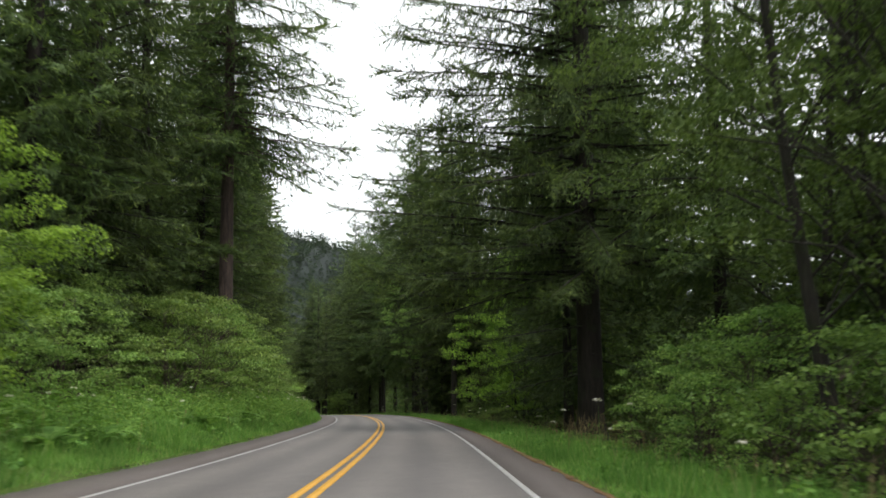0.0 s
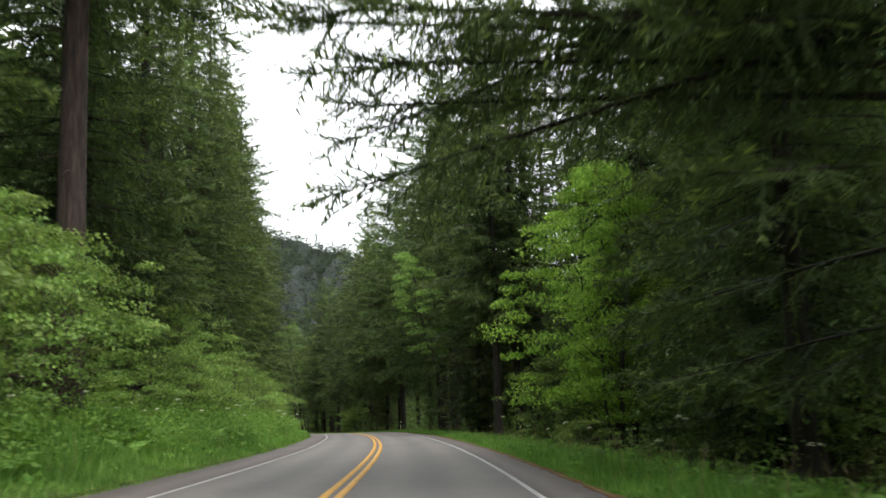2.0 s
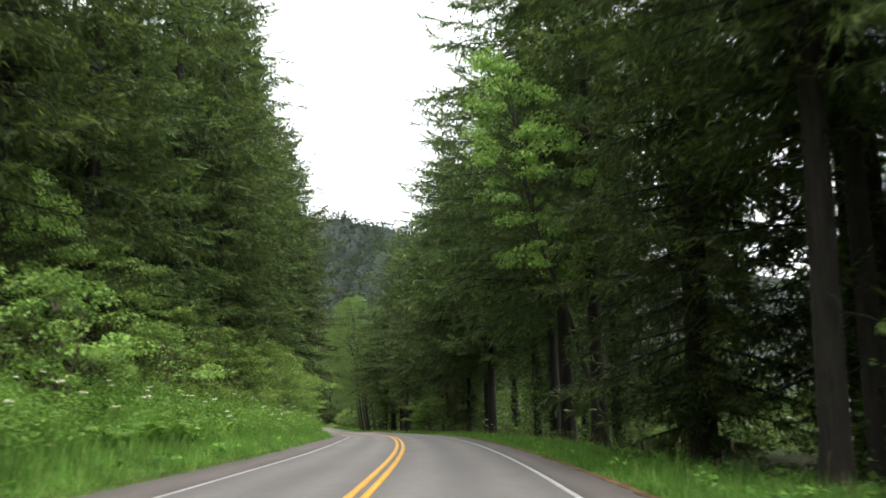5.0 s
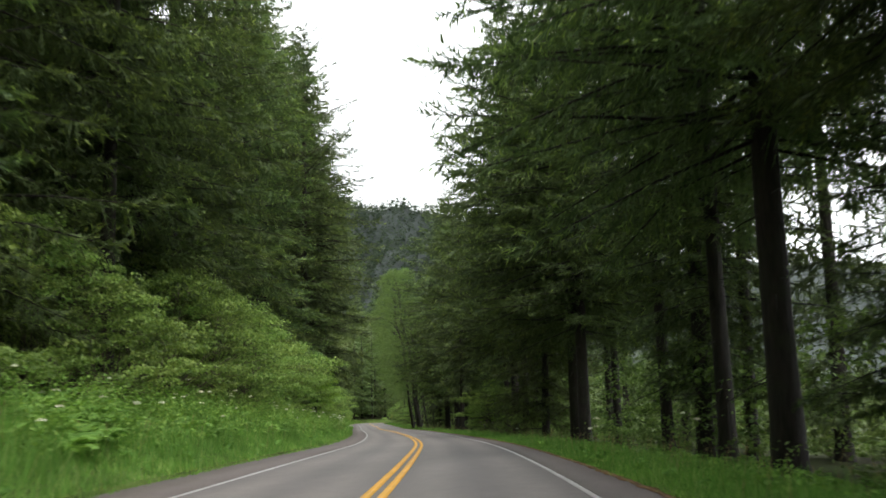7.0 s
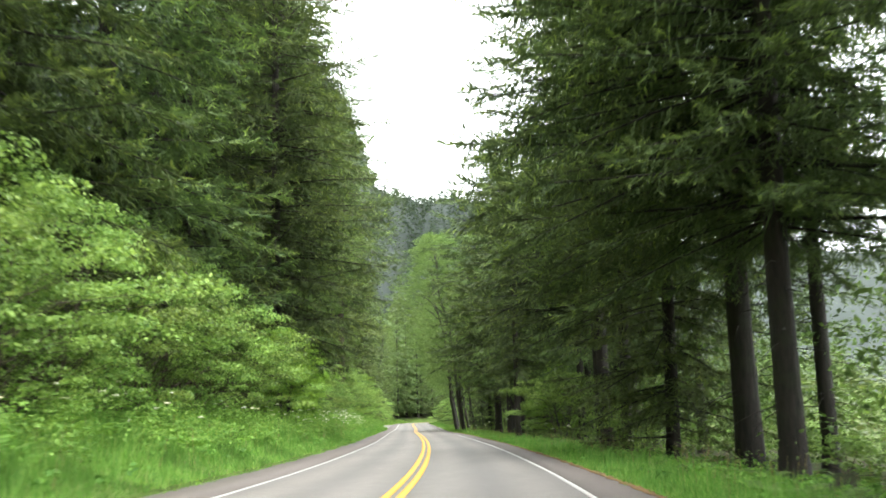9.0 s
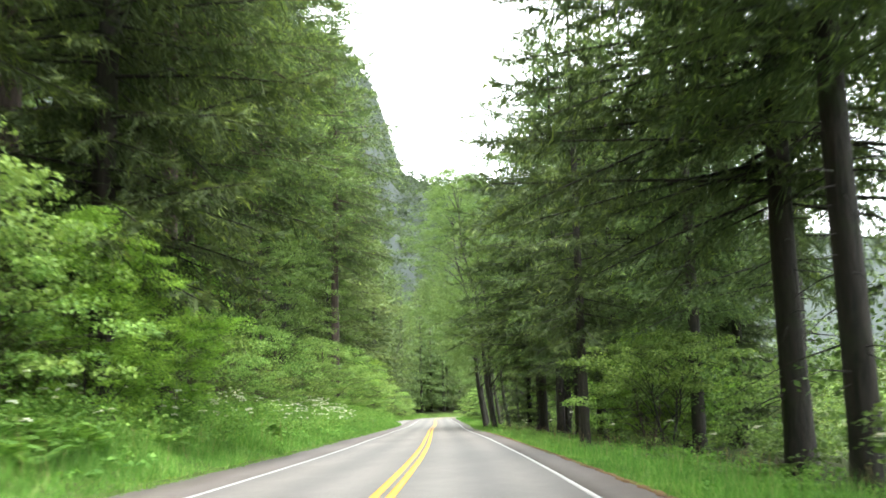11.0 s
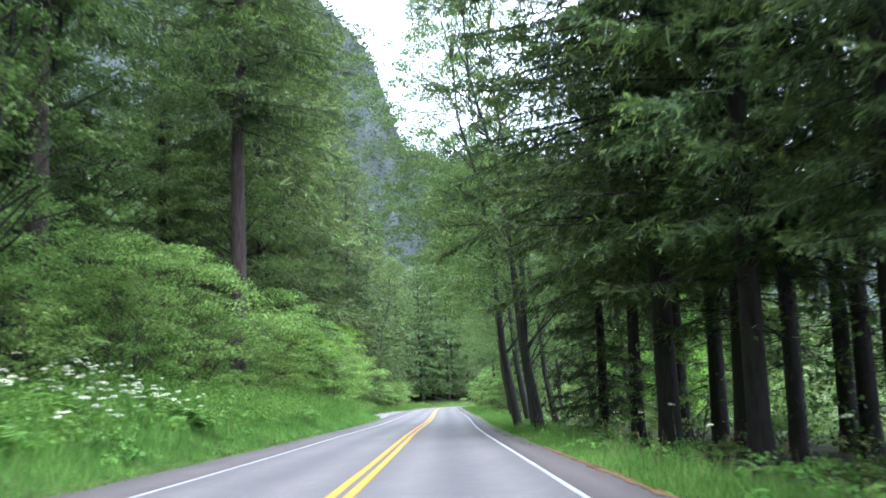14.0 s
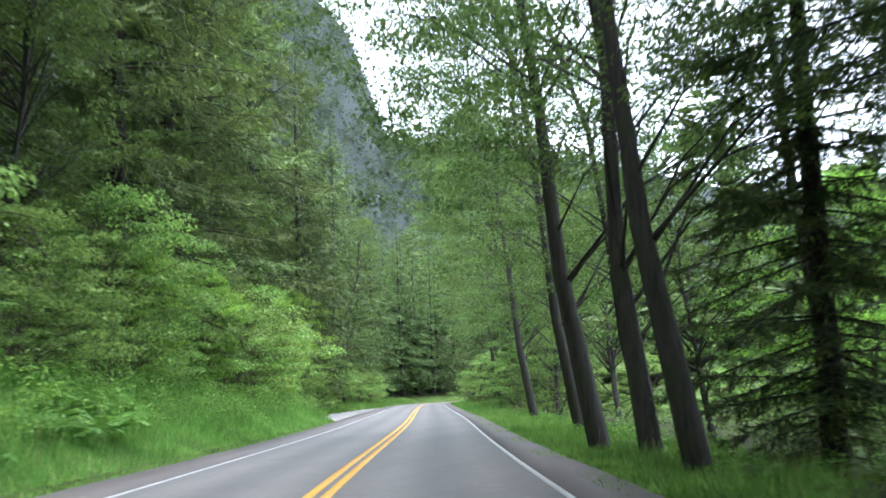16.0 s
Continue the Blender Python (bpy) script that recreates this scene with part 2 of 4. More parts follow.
def gravel_width(s):
    """How far the gravel pull-out reaches from the shoulder on the bank side."""
    return np.interp(s, [330, 340, 370, 392], [0.0, 2.7, 2.3, 0.0])


def off_gravel(s, u):
    return (u > 0) | (-u > 4.8 + gravel_width(s)) | (gravel_width(s) < 0.05)


def ground_z(s, u):
    """Level ground under the road, a bank up to the hillside on one side, a fall to the valley on the other."""
    s, u = np.asarray(s, float), np.asarray(u, float)
    bank = np.interp(s, [-40, 15, 60, 110, 150, 200, 240, 275, 300, 340], [0.5, 0.5, 0.8, 1.0, 0.9, 0.85, 0.75, 1.25, 1.25, 0.7])
    left = np.interp(-u - gravel_width(s), [4.3, 5.2, 7.0, 9.5, 14, 25, 60, 130, 700], [0, 0.12, 0.75, 1.7, 3.0, 6.5, 24, 50, 190]) * bank
    right = np.interp(u, [4.1, 5.0, 7.0, 9.0, 20, 32, 60, 200, 1500], [0, -0.12, -0.45, -0.6, -0.9, -3.0, -10, -14, -16])
    rough = 0.10 * np.sin(s * 0.9 + 2 * np.sin(u * 0.7)) * np.sin(u * 1.1 + s * 0.31) * np.clip((abs(u) - 4.6) / 3, 0, 1)
    return road_z(s) + np.where(u < 0, left, right) + rough - 0.07 * ((u > -4.78) & (u < 4.22))


# ---- mesh helpers ----
def np_mesh(name, verts, faces, mat, smooth=False):
    """A mesh of triangles (n, 3) or quads (n, 4) from arrays."""
    v, f = np.asarray(verts, np.float32).reshape(-1, 3), np.asarray(faces, np.int32)
    me = bpy.data.meshes.new(name)
    me.vertices.add(len(v))
    me.vertices.foreach_set("co", v.ravel())
    me.loops.add(f.size)
    me.loops.foreach_set("vertex_index", f.ravel())
    me.polygons.add(len(f))
    me.polygons.foreach_set("loop_start", np.arange(0, f.size, f.shape[1], dtype=np.int32))
    if smooth:
        me.polygons.foreach_set("use_smooth", np.ones(len(f), bool))
    me.update(calc_edges=True)
    me.materials.append(mat)
    return me


def part(name, me, parent, label=""):
    ob = new(name, me)
    ob.parent = parent
    return tagged(ob, label)


def grid_faces(rows, cols):
    a = np.arange((rows - 1) * cols).reshape(rows - 1, cols)[:, :-1]
    return np.stack([a, a + 1, a + cols + 1, a + cols], -1).reshape(-1, 4)


def tube(points, radii, sides=7, wobble=0.0, rng=None):
    """A tapering limb through the points: vertices and quads."""
    p, r = np.asarray(points, float), np.asarray(radii, float)
    d = np.gradient(p, axis=0)
    d /= np.linalg.norm(d, axis=1, keepdims=True) + 1e-9
    ref = np.where(abs(d[:, 2:3]) > 0.85, np.array([[1.0, 0, 0]]), np.array([[0, 0, 1.0]]))
    a = np.cross(d, ref)
    a /= np.linalg.norm(a, axis=1, keepdims=True) + 1e-9
    b = np.cross(d, a)
    t = np.linspace(0, 2 * np.pi, sides, endpoint=False)
    rad = r[:, None] * (1 + (wobble * rng.standard_normal((len(p), sides)) if wobble else 0))
    v = p[:, None] + rad[..., None] * (np.cos(t)[None, :, None] * a[:, None] + np.sin(t)[None, :, None] * b[:, None])
    k = np.arange(sides)
    f = []
    for i in range(len(p) - 1):
        f.append(np.stack([i * sides + k, i * sides + (k + 1) % sides, (i + 1) * sides + (k + 1) % sides, (i + 1) * sides + k], -1))
    return v.reshape(-1, 3), np.concatenate(f)


def joined(pieces):
    """Several (vertices, faces) as one."""
    vs, fs, n = [], [], 0
    for v, f in pieces:
        vs.append(v)
        fs.append(f + n)
        n += len(v)
    return np.concatenate(vs), np.concatenate(fs)


def unit(v):
    return v / (np.linalg.norm(v, axis=-1, keepdims=True) + 1e-9)


def blades(base, way, side, length, width):
    """Thin triangles, one for each base."""
    w = side * (width / 2)[:, None]
    v = np.stack([base - w, base + w, base + way * length[:, None]], 1).reshape(-1, 3)
    return v, np.arange(len(v)).reshape(-1, 3)


# ---- trees ----
def needle_sprays(rng, base, way, up, tl, prongs, width, longest, fan):
    """Feathered twigs: a thin spine with side prongs; also tells which outer prongs are fresh tips, coloured paler as
    if lit.
    """
    w = unit(np.cross(way, up))
    pieces, fresh = [blades(base, way, w, tl * 1.06, np.minimum(tl * 0.16, longest * 0.2))], [np.zeros(len(tl), bool)]
    for j in range(prongs):
        f = (j + 0.6) / (prongs + 0.1) * rng.uniform(0.85, 1.1, len(tl))
        sg = 1.0 if j % 2 else -1.0
        b = base + way * (tl * f)[:, None]
        wd = unit(way * 0.8 + w * sg * 0.75 + np.array([0, 0, 1.0]) * rng.normal(0.02, 0.3, (len(tl), 1)))
        pl = np.minimum(tl * (0.75 - 0.4 * f), longest) * rng.uniform(0.6, 1.25, len(tl))
        pieces.append(blades(b, wd, unit(np.cross(wd, up)), pl, pl * width * 2.0))
        fresh.append((f > 0.66) & (fan > 0.42) & (rng.random(len(tl)) < 0.55))
    return pieces, fresh


def fir_parts(seed, height, girth, crown_from, reach, branches, fine=(9.0, 11, 0.115, 0.25), coarse=(6.0, 8, 0.12, 0.31), fine_to=11.0, droop=0.28, bare=14, taper=0.85, cap=5.2, inner=40, limbed=True, low=0.72, pad=1.0, lop=None, lop_to=2.8, hang=0.26, boughs=()):
    """Wood and needle sprays of a fir. reach: length of its lower branches; fine, coarse: twigs a metre, prongs, width and length below and above fine_to; boughs: single ones as height, way, length, rise, sag."""
    rng = np.random.default_rng(seed)
    hz = np.array([-0.6, 0.0, 0.35, 1.2, 3, 7, 12, 18, 24, 30, 36, 60]) * 1.0
    hz = np.append(hz[hz < height * 0.96], height)
    lean = rng.normal(0, 0.006, 2)
    line = np.stack([lean[0] * hz + 0.05 * np.sin(hz * 0.4 + seed), lean[1] * hz, hz], 1)
    rad = girth / 2 * (np.clip(1 - hz / height, 0, 1) ** 0.8 * 0.92 + 0.35 * np.exp(-np.clip(hz, 0, None) / 0.5) + 0.01)
    stem, wood = tube(line, rad, 12, 0.035, rng), []
    n = branches
    rel = np.sort((np.arange(n) + rng.random(n)) / n) ** 1.12
    h = crown_from + (height - crown_from) * rel * 0.985
    whorl = 0.8
    h = np.clip(np.round(h / whorl) * whorl + rng.normal(0, 0.2, n), 0.3, height * 0.99)
    az = np.arange(n) * 2.399 + rng.normal(0, 0.35, n)
    ln = (np.minimum(reach * (1 - rel) ** taper, cap) * (0.48 + 0.66 * rng.random(n)) + 0.3) * np.clip(low + rel * 4, low, 1)
    ln = np.minimum(ln, cap)
    if lop is not None:
        ln = np.minimum(ln, lop_to / np.clip(np.cos(az - lop), 0.05, 1))
    if inner:
        extra = rng.random(inner) ** 1.2 * 0.75
        rel, h = np.append(rel, extra), np.append(h, crown_from + (height - crown_from) * extra + 0.3)
        az, ln = np.append(az, rng.uniform(0, 6.28, inner)), np.append(ln, rng.uniform(0.8, 2.0, inner))
        n += inner
    th = np.interp(rel, [0, 0.35, 0.8, 1], [-0.14, -0.02, 0.22, 0.7]) + rng.normal(0, 0.16, n)
    th = np.maximum(th, -0.26)
    dr = droop * (1 - rel * 0.8) * (0.6 + 0.8 * rng.random(n))
    if len(boughs):
        bo = np.array(boughs, float).T
        h, az, ln, th, dr = (np.append(x, y) for x, y in zip((h, az, ln, th, dr), bo))
        n += len(boughs)
    out = np.stack([np.cos(az), np.sin(az), 0 * az], 1)
    side = np.stack([-out[:, 1], out[:, 0], 0 * az], 1)
    cx = np.stack([np.interp(h, hz, line[:, 0]), np.interp(h, hz, line[:, 1]), h], 1)

    def on(t, k):
        flat = ln[k, None] * t * np.cos(th[k])[:, None]
        up = ln[k, None] * (t * np.sin(th[k])[:, None] - dr[k, None] * (t**2 - 0.55 * t**3))
        return cx[k, None] + out[k, None] * flat[..., None] + np.array([0, 0, 1.0]) * up[..., None]

    if limbed:
        lp = on(np.array([[0.0, 0.45, 0.95]]), np.arange(n))
        lr = (0.014 + 0.010 * ln)[:, None] * np.array([1.0, 0.6, 0.22])[None]
        z1 = np.array([0, 0, 1.0])
        ring = np.stack([side[:, None] * lr[..., None], (z1 * 0.8 - side[:, None] * 0.5) * lr[..., None], (z1 * -0.8 - side[:, None] * 0.5) * lr[..., None]], 2)
        k = np.arange(3)
        one = np.concatenate([np.stack([i * 3 + k, i * 3 + (k + 1) % 3, i * 3 + 3 + (k + 1) % 3, i * 3 + 3 + k], -1) for i in range(2)])
        wood.append(((lp[:, :, None] + ring).reshape(-1, 3), (one[None] + 9 * np.arange(n)[:, None, None]).reshape(-1, 4)))
    for i in range(bare):
        z = rng.uniform(min(2.0, crown_from * 0.4), crown_from + 2)
        a, l = rng.uniform(0, 6.28), rng.uniform(0.6, 2.6)
        q = np.array([0, 0.5, 1.0])[:, None]
        pts = np.array([0, 0, z]) + q * l * np.array([math.cos(a), math.sin(a), rng.uniform(-0.3, 0.15)]) + np.array([0, 0, -0.2]) * q**2 * l
        wood.append(tube(pts, [0.025, 0.015, 0.004], 3))
    sprays, tip_of = [], []
    for (per_m, prongs, width, longest), ks in ((fine, np.nonzero(h < fine_to)[0]), (coarse, np.nonzero(h >= fine_to)[0])):
        if len(ks) == 0:
            continue
        count = np.ceil(ln[ks] * per_m).astype(int) + 4
        k = np.repeat(ks, count)
        i = np.arange(len(k)) - np.repeat(np.cumsum(count) - count, count)
        t = 0.10 + 0.90 * ((i + rng.random(len(k))) / np.repeat(count, count)) ** 0.85
        p = on(t[:, None], k)[:, 0]
        tan = unit(on(np.clip(t + 0.03, 0, 1.05)[:, None], k)[:, 0] - on(t[:, None] - 0.03, k)[:, 0])
        sgn = np.where(i % 2 == 0, 1.0, -1.0)[:, None]
        spread = (np.interp(t, [0, 0.7, 1.0], [1.1, 0.85, 0.2]) + rng.normal(0, 0.18, t.shape))[:, None]
        sag = np.interp(t, [0, 0.5, 0.85, 1], [-0.5, -0.35, -0.05, 0.15]) + rng.normal(0, 0.36, t.shape) - 1.7 * (rng.random(t.shape) < hang * np.clip(1.25 - t, 0.3, 1))
        way = unit(tan * np.cos(spread) + side[k] * sgn * np.sin(spread) + np.array([0, 0, 1.0]) * sag[:, None])
        tl = np.minimum(ln[k] * (0.30 * (1 - t) + 0.05) * pad + 0.2, 1.15 * pad) * rng.uniform(0.6, 1.25, t.shape)
        up = unit(np.array([0, 0, 1.0]) + rng.normal(0, 0.4, p.shape))
        got, fresh = needle_sprays(rng, p, way, up, tl, prongs, width, longest, t)
        sprays += got
        tip_of += fresh
    return stem, joined(wood), joined(sprays), np.concatenate(tip_of)


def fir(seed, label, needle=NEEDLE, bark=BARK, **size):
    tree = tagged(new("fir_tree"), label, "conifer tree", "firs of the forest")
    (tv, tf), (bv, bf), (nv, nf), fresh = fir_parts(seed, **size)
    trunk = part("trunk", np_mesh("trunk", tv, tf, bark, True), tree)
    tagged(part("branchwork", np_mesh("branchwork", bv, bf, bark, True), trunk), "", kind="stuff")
    me = np_mesh("crown", nv, nf, needle)
    me.materials.append(NEEDLE_LIT_TIP)
    me.polygons.foreach_set("material_index", fresh.astype(np.int32))
    part("crown", me, tree)
    return tree


def blade_trees(seed, xyz, height, count=90, wide=0.34, spread=0.19):
    """Conifers for the distance: each a cloud of drooping boughs, all joined."""
    rng = np.random.default_rng(seed)
    n = len(xyz)
    rel = ((np.arange(count)[None] + rng.random((n, count))) / count) ** 1.1
    az = rng.uniform(0, 6.28, (n, count))
    ln = height[:, None] * (np.minimum(spread * 1.5 * (1 - rel) ** 0.85, spread) * rng.uniform(0.5, 1.1, (n, count)) + 0.012)
    up = rng.normal(-0.28, 0.14, (n, count)) + rel * 0.5
    way = unit(np.stack([np.cos(az), np.sin(az), up], -1)).reshape(-1, 3)
    base = (xyz[:, None] + np.stack([0 * rel, 0 * rel, height[:, None] * (0.05 + 0.93 * rel)], -1)).reshape(-1, 3)
    side = unit(np.cross(way, np.array([0, 0, 1.0]) + rng.normal(0, 0.5, way.shape)))
    ln = ln.ravel()
    base = base + way * (ln * 0.08)[:, None]
    w = side * (ln * wide / 2)[:, None]
    mid = base + way * (ln * 0.55)[:, None]
    v = np.stack([base, mid - w, base + way * ln[:, None], mid + w], 1).reshape(-1, 3)
    k = np.arange(len(base))[:, None] * 4
    return v, np.concatenate([k + np.array([[0, 1, 2]]), k + np.array([[0, 2, 3]])])


def leaves(rng, centres, radii, count, size, flat=0.5, lift=0.9):
    """Clumps of folded leaves: count for each centre."""
    c = np.repeat(centres, count, 0)
    r = np.repeat(radii, count)
    d = unit(rng.standard_normal((len(c), 3))) * (rng.random((len(c), 1)) ** 0.3)
    d[:, 2] = np.where(d[:, 2] < -0.25, -d[:, 2] * 0.8, d[:, 2])
    p = c + d * r[:, None] * np.array([1, 1, flat * 0.85])
    nrm = unit(rng.standard_normal(p.shape) * 0.55 + np.array([0, 0, lift]) + d * 0.7)
    a = unit(np.cross(nrm, rng.standard_normal(p.shape)))
    b = np.cross(nrm, a)
    s = (size * rng.uniform(0.6, 1.35, len(p)))[:, None]
    fold = nrm * s * 0.12
    v = np.stack([p - a * s * 0.5, p + b * s * 0.36 + fold, p + a * s * 0.55, p - b * s * 0.36 + fold], 1).reshape(-1, 3)
    k = np.arange(len(p))[:, None] * 4
    return v, np.concatenate([k + np.array([[0, 1, 2]]), k + np.array([[0, 2, 3]])])


def broadleaf_parts(seed, height, spread, crown_from, girth, clumps, per, leaf, clump=0.75, lean=(0.0, 0.0), stems=1, dome=0.55, limbs=60, lift=0.5):
    """A leafy tree or shrub: curving limbs from the foot into every clump of the crown."""
    rng = np.random.default_rng(seed)
    hz = np.linspace(0, 1, 6)
    stem, wood = [], []
    foot = []
    for i in range(stems):
        a = rng.uniform(0, 6.28)
        off = 0.0 if stems == 1 else 0.12 * spread
        ln = np.array([lean[0] + math.cos(a) * off * 3 / max(height, 1), lean[1] + math.sin(a) * off * 3 / max(height, 1)])
        top = height * rng.uniform(0.75, 0.92)
        bend = rng.normal(0, 0.02 * height, (6, 2)) * hz[:, None]
        pts = np.stack([math.cos(a) * off * 0.3 + ln[0] * hz * top + bend[:, 0], math.sin(a) * off * 0.3 + ln[1] * hz * top + bend[:, 1], hz * top - 0.3 * (hz == 0)], 1)
        foot.append(pts)
        g = girth * (1 if stems == 1 else 0.6)
        stem.append(tube(pts, g / 2 * (1.1 - hz * 0.92 + 0.25 * (hz == 0)), 8 if girth > 0.15 else 5, 0.04, rng))
    # clump centres: an uneven shell with gaps
    th, q = rng.uniform(0, 6.28, clumps), rng.random(clumps)
    z = crown_from + (height - crown_from) * q ** dome
    rel = (z - crown_from) / (height - crown_from)
    prof = np.sin(np.clip(0.16 + rel * 0.84, 0, 1) * np.pi) ** 0.6
    lobes = 1 + 0.28 * np.sin(th * 3 + seed) + 0.15 * np.sin(th * 5 + 2.1 * seed + rel * 6)
    r = spread * prof * lobes * (0.35 + 0.65 * rng.random(clumps) ** 0.5)
    cen = np.stack([np.cos(th) * r + lean[0] * z, np.sin(th) * r + lean[1] * z, z], 1)
    for c in cen[:limbs]:
        pts = foot[rng.integers(stems)]
        far = math.hypot(c[0] - lean[0] * c[2], c[1] - lean[1] * c[2])
        at = np.clip(c[2] - far * rng.uniform(0.35, 0.9), 0.15, pts[-1, 2] * 0.95)
        b = np.array([np.interp(at, pts[:, 2], pts[:, k]) for k in range(3)])
        mid = (b + c) / 2 + np.array([0, 0, 0.12 * np.linalg.norm(c - b)])
        gr = girth * 0.11 + 0.006
        wood.append(tube(np.stack([b, mid, c]), [gr, gr * 0.5, gr * 0.12], 4))
    rad = clump * rng.uniform(0.6, 1.3, clumps)
    return joined(stem), joined(wood), leaves(rng, cen, rad, per, leaf, 0.55, lift)


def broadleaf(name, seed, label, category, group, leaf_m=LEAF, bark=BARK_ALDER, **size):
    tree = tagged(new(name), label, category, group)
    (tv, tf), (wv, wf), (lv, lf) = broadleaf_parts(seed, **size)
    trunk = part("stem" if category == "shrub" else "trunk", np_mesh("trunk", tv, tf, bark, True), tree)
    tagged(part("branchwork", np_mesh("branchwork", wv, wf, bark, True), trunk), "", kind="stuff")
    part("foliage" if category == "shrub" else "crown", np_mesh("crown", lv, lf, leaf_m), tree)
    return tree


def standing(s, u, turn=0.0, size=1.0, sink=0.05, tall=1.0):
    x, y = along(s, u)
    return pose(float(x), float(y), float(ground_z(s, u)) - sink, 0, 0, turn) @ Matrix.Diagonal((size, size, size * tall, 1))


def planted(tree, places):
    """The thing at the first place and a copy at each of the others: (s, u, turn, size, tall)."""
    first = True
    for s, u, turn, size, tall in places:
        m = standing(s, u, turn, size, 0.08, tall)
        if first:
            tree.matrix_basis = m
            first = False
        else:
            twin = copy_thing(tree, Matrix.Identity(4))
            twin.matrix_basis = m
    return tree


# ---- ground and road ----
def strip(name, u0, u1, mat, lift, s0=-60.0, s1=500.0, step=2.0, wave=0.0, seed=0, parent=None, skirt=True):
    rng = np.random.default_rng(seed)
    s = np.arange(s0, s1 + 0.1, step)
    a = u0 + wave * (rng.random(len(s)) - 0.5)
    b = u1 + wave * (rng.random(len(s)) - 0.5)
    cols = []
    for u, drop in ((a, 0.05 if skirt else 0.004), (a, 0), (b, 0), (b, 0.05 if skirt else 0.004)):
        x, y = along(s, u)
        cols.append(np.stack([x, y, road_z(s) + lift - drop], 1))
    v = np.stack(cols, 1).reshape(-1, 3)
    me = np_mesh(name, v, grid_faces(len(s), 4), mat)
    return part(name, me, parent) if parent else new(name, me)


us = np.concatenate([-np.array([700, 500, 350, 250, 180, 130, 100, 80, 60, 48, 38, 30, 25, 21, 18, 16, 14, 12.5, 11, 9.5, 8.5, 7.7, 7, 6.4, 5.8, 5.3, 4.9, 4.79, 4.76, 4.3]), [-2.0, 2.0],
                     np.array([4.2, 4.24, 4.4, 4.8, 5.2, 5.7, 6.3, 7, 7.8, 8.6, 9.5, 11, 13, 15, 17, 20, 24, 28, 32, 38, 46, 60, 90, 150, 300, 700, 1500])])
ss = np.concatenate([np.arange(-600, -60, 60), np.arange(-60, 480, 1.5), np.arange(480, 1350, 60)])
gs, gu = np.meshgrid(ss, us, indexing="ij")
gx, gy = along(gs, gu)
ground = tagged(new("ground", np_mesh("ground", np.stack([gx, gy, ground_z(gs, gu)], -1).reshape(-1, 3), grid_faces(len(ss), len(us)), FLOOR, True)),
                "dark forest soil with moss and litter", "ground", "", "structure")
ground.data.materials.append(TURF)
mid_u = np.repeat(((us[1:] + us[:-1]) / 2)[None], len(ss) - 1, 0).ravel()
ground.data.polygons.foreach_set("material_index", ((mid_u > -10.2) & (mid_u < 8.2)).astype(np.int32))

rs, ru = np.meshgrid(np.arange(-60, 500.1, 2.0), np.linspace(-WIDTH / 2 - 0.02, WIDTH / 2 + 0.02, 25), indexing="ij")
rx, ry = along(rs, ru)
road_me = np_mesh("road", np.stack([rx, ry, road_z(rs)], -1).reshape(-1, 3), grid_faces(*rs.shape), ASPHALT, True)
road_me.attributes.new("wheel_wear", "FLOAT", "POINT").data.foreach_set("value", (0.5 - 0.5 * np.cos((abs(ru) - 0.1) / 1.55 * 2 * np.pi)).astype(np.float32).ravel())
road = tagged(new("road", road_me), "worn grey two-lane asphalt road", "road", "", "structure")
for nm, a, b in (("shoulder", WIDTH / 2 + 0.02, 4.25), ("shoulder", -4.85, -WIDTH / 2 - 0.02)):
    shoulder = strip(nm, a, b, SHOULDER, -0.012, wave=0.10, seed=int(a * 10) + 80, parent=road)
    edge = (4.14, 4.30) if a > 0 else (-4.92, -4.80)
    strip("needle_litter", *edge, DUFF, -0.004, wave=0.11, seed=7 + (a < 0), parent=shoulder, step=0.45, s1=262.0, skirt=False)
strip("edge_line", WIDTH / 2 - 0.05, WIDTH / 2 + 0.05, WHITE, 0.005, wave=0.006, seed=3, parent=road, skirt=False)
strip("edge_line", -WIDTH / 2 - 0.05, -WIDTH / 2 + 0.05, WHITE, 0.005, wave=0.006, seed=4, parent=road, skirt=False)
strip("centre_line", -0.20, -0.055, YELLOW, 0.005, wave=0.006, seed=5, parent=road, skirt=False)
strip("centre_line", 0.055, 0.20, YELLOW, 0.005, wave=0.006, seed=6, parent=road, skirt=False)

# ---- far hills: a wooded ridge that rises to a rocky bluff ----
HUB = (-20.0, 150.0)


def ridge_height(b):
    return np.interp(b, [-60, -30, 0, 8, 11, 13.8, 15.4, 16.1, 16.6, 16.95, 17.4, 18.1, 19.4, 21.5, 26, 35, 60, 80],
                     [60, 90, 150, 180, 190, 194, 200, 208, 228, 246, 264, 288, 312, 336, 350, 350, 300, 260])


def hill_z(b, d):
    """Level at bearing b (degrees to the left of +y) and distance d from the hub."""
    top = ridge_height(b + 0.25 * np.sin(d * 0.021))
    rise = np.clip((d - 430) / 430, 0, 1)
    form = rise**1.25 * (1 - 0.35 * np.clip((d - 860) / 500, 0, 1))
    crag = 6 * np.sin(d * 0.05 + b * 0.8) + 5 * np.sin(b * 2.3 + d * 0.013) + 3 * np.sin(b * 7.1 + d * 0.11)
    return -9 + top * form + crag * np.clip(rise * 2, 0, 1) * np.clip((900 - d) / 120, 0, 1)


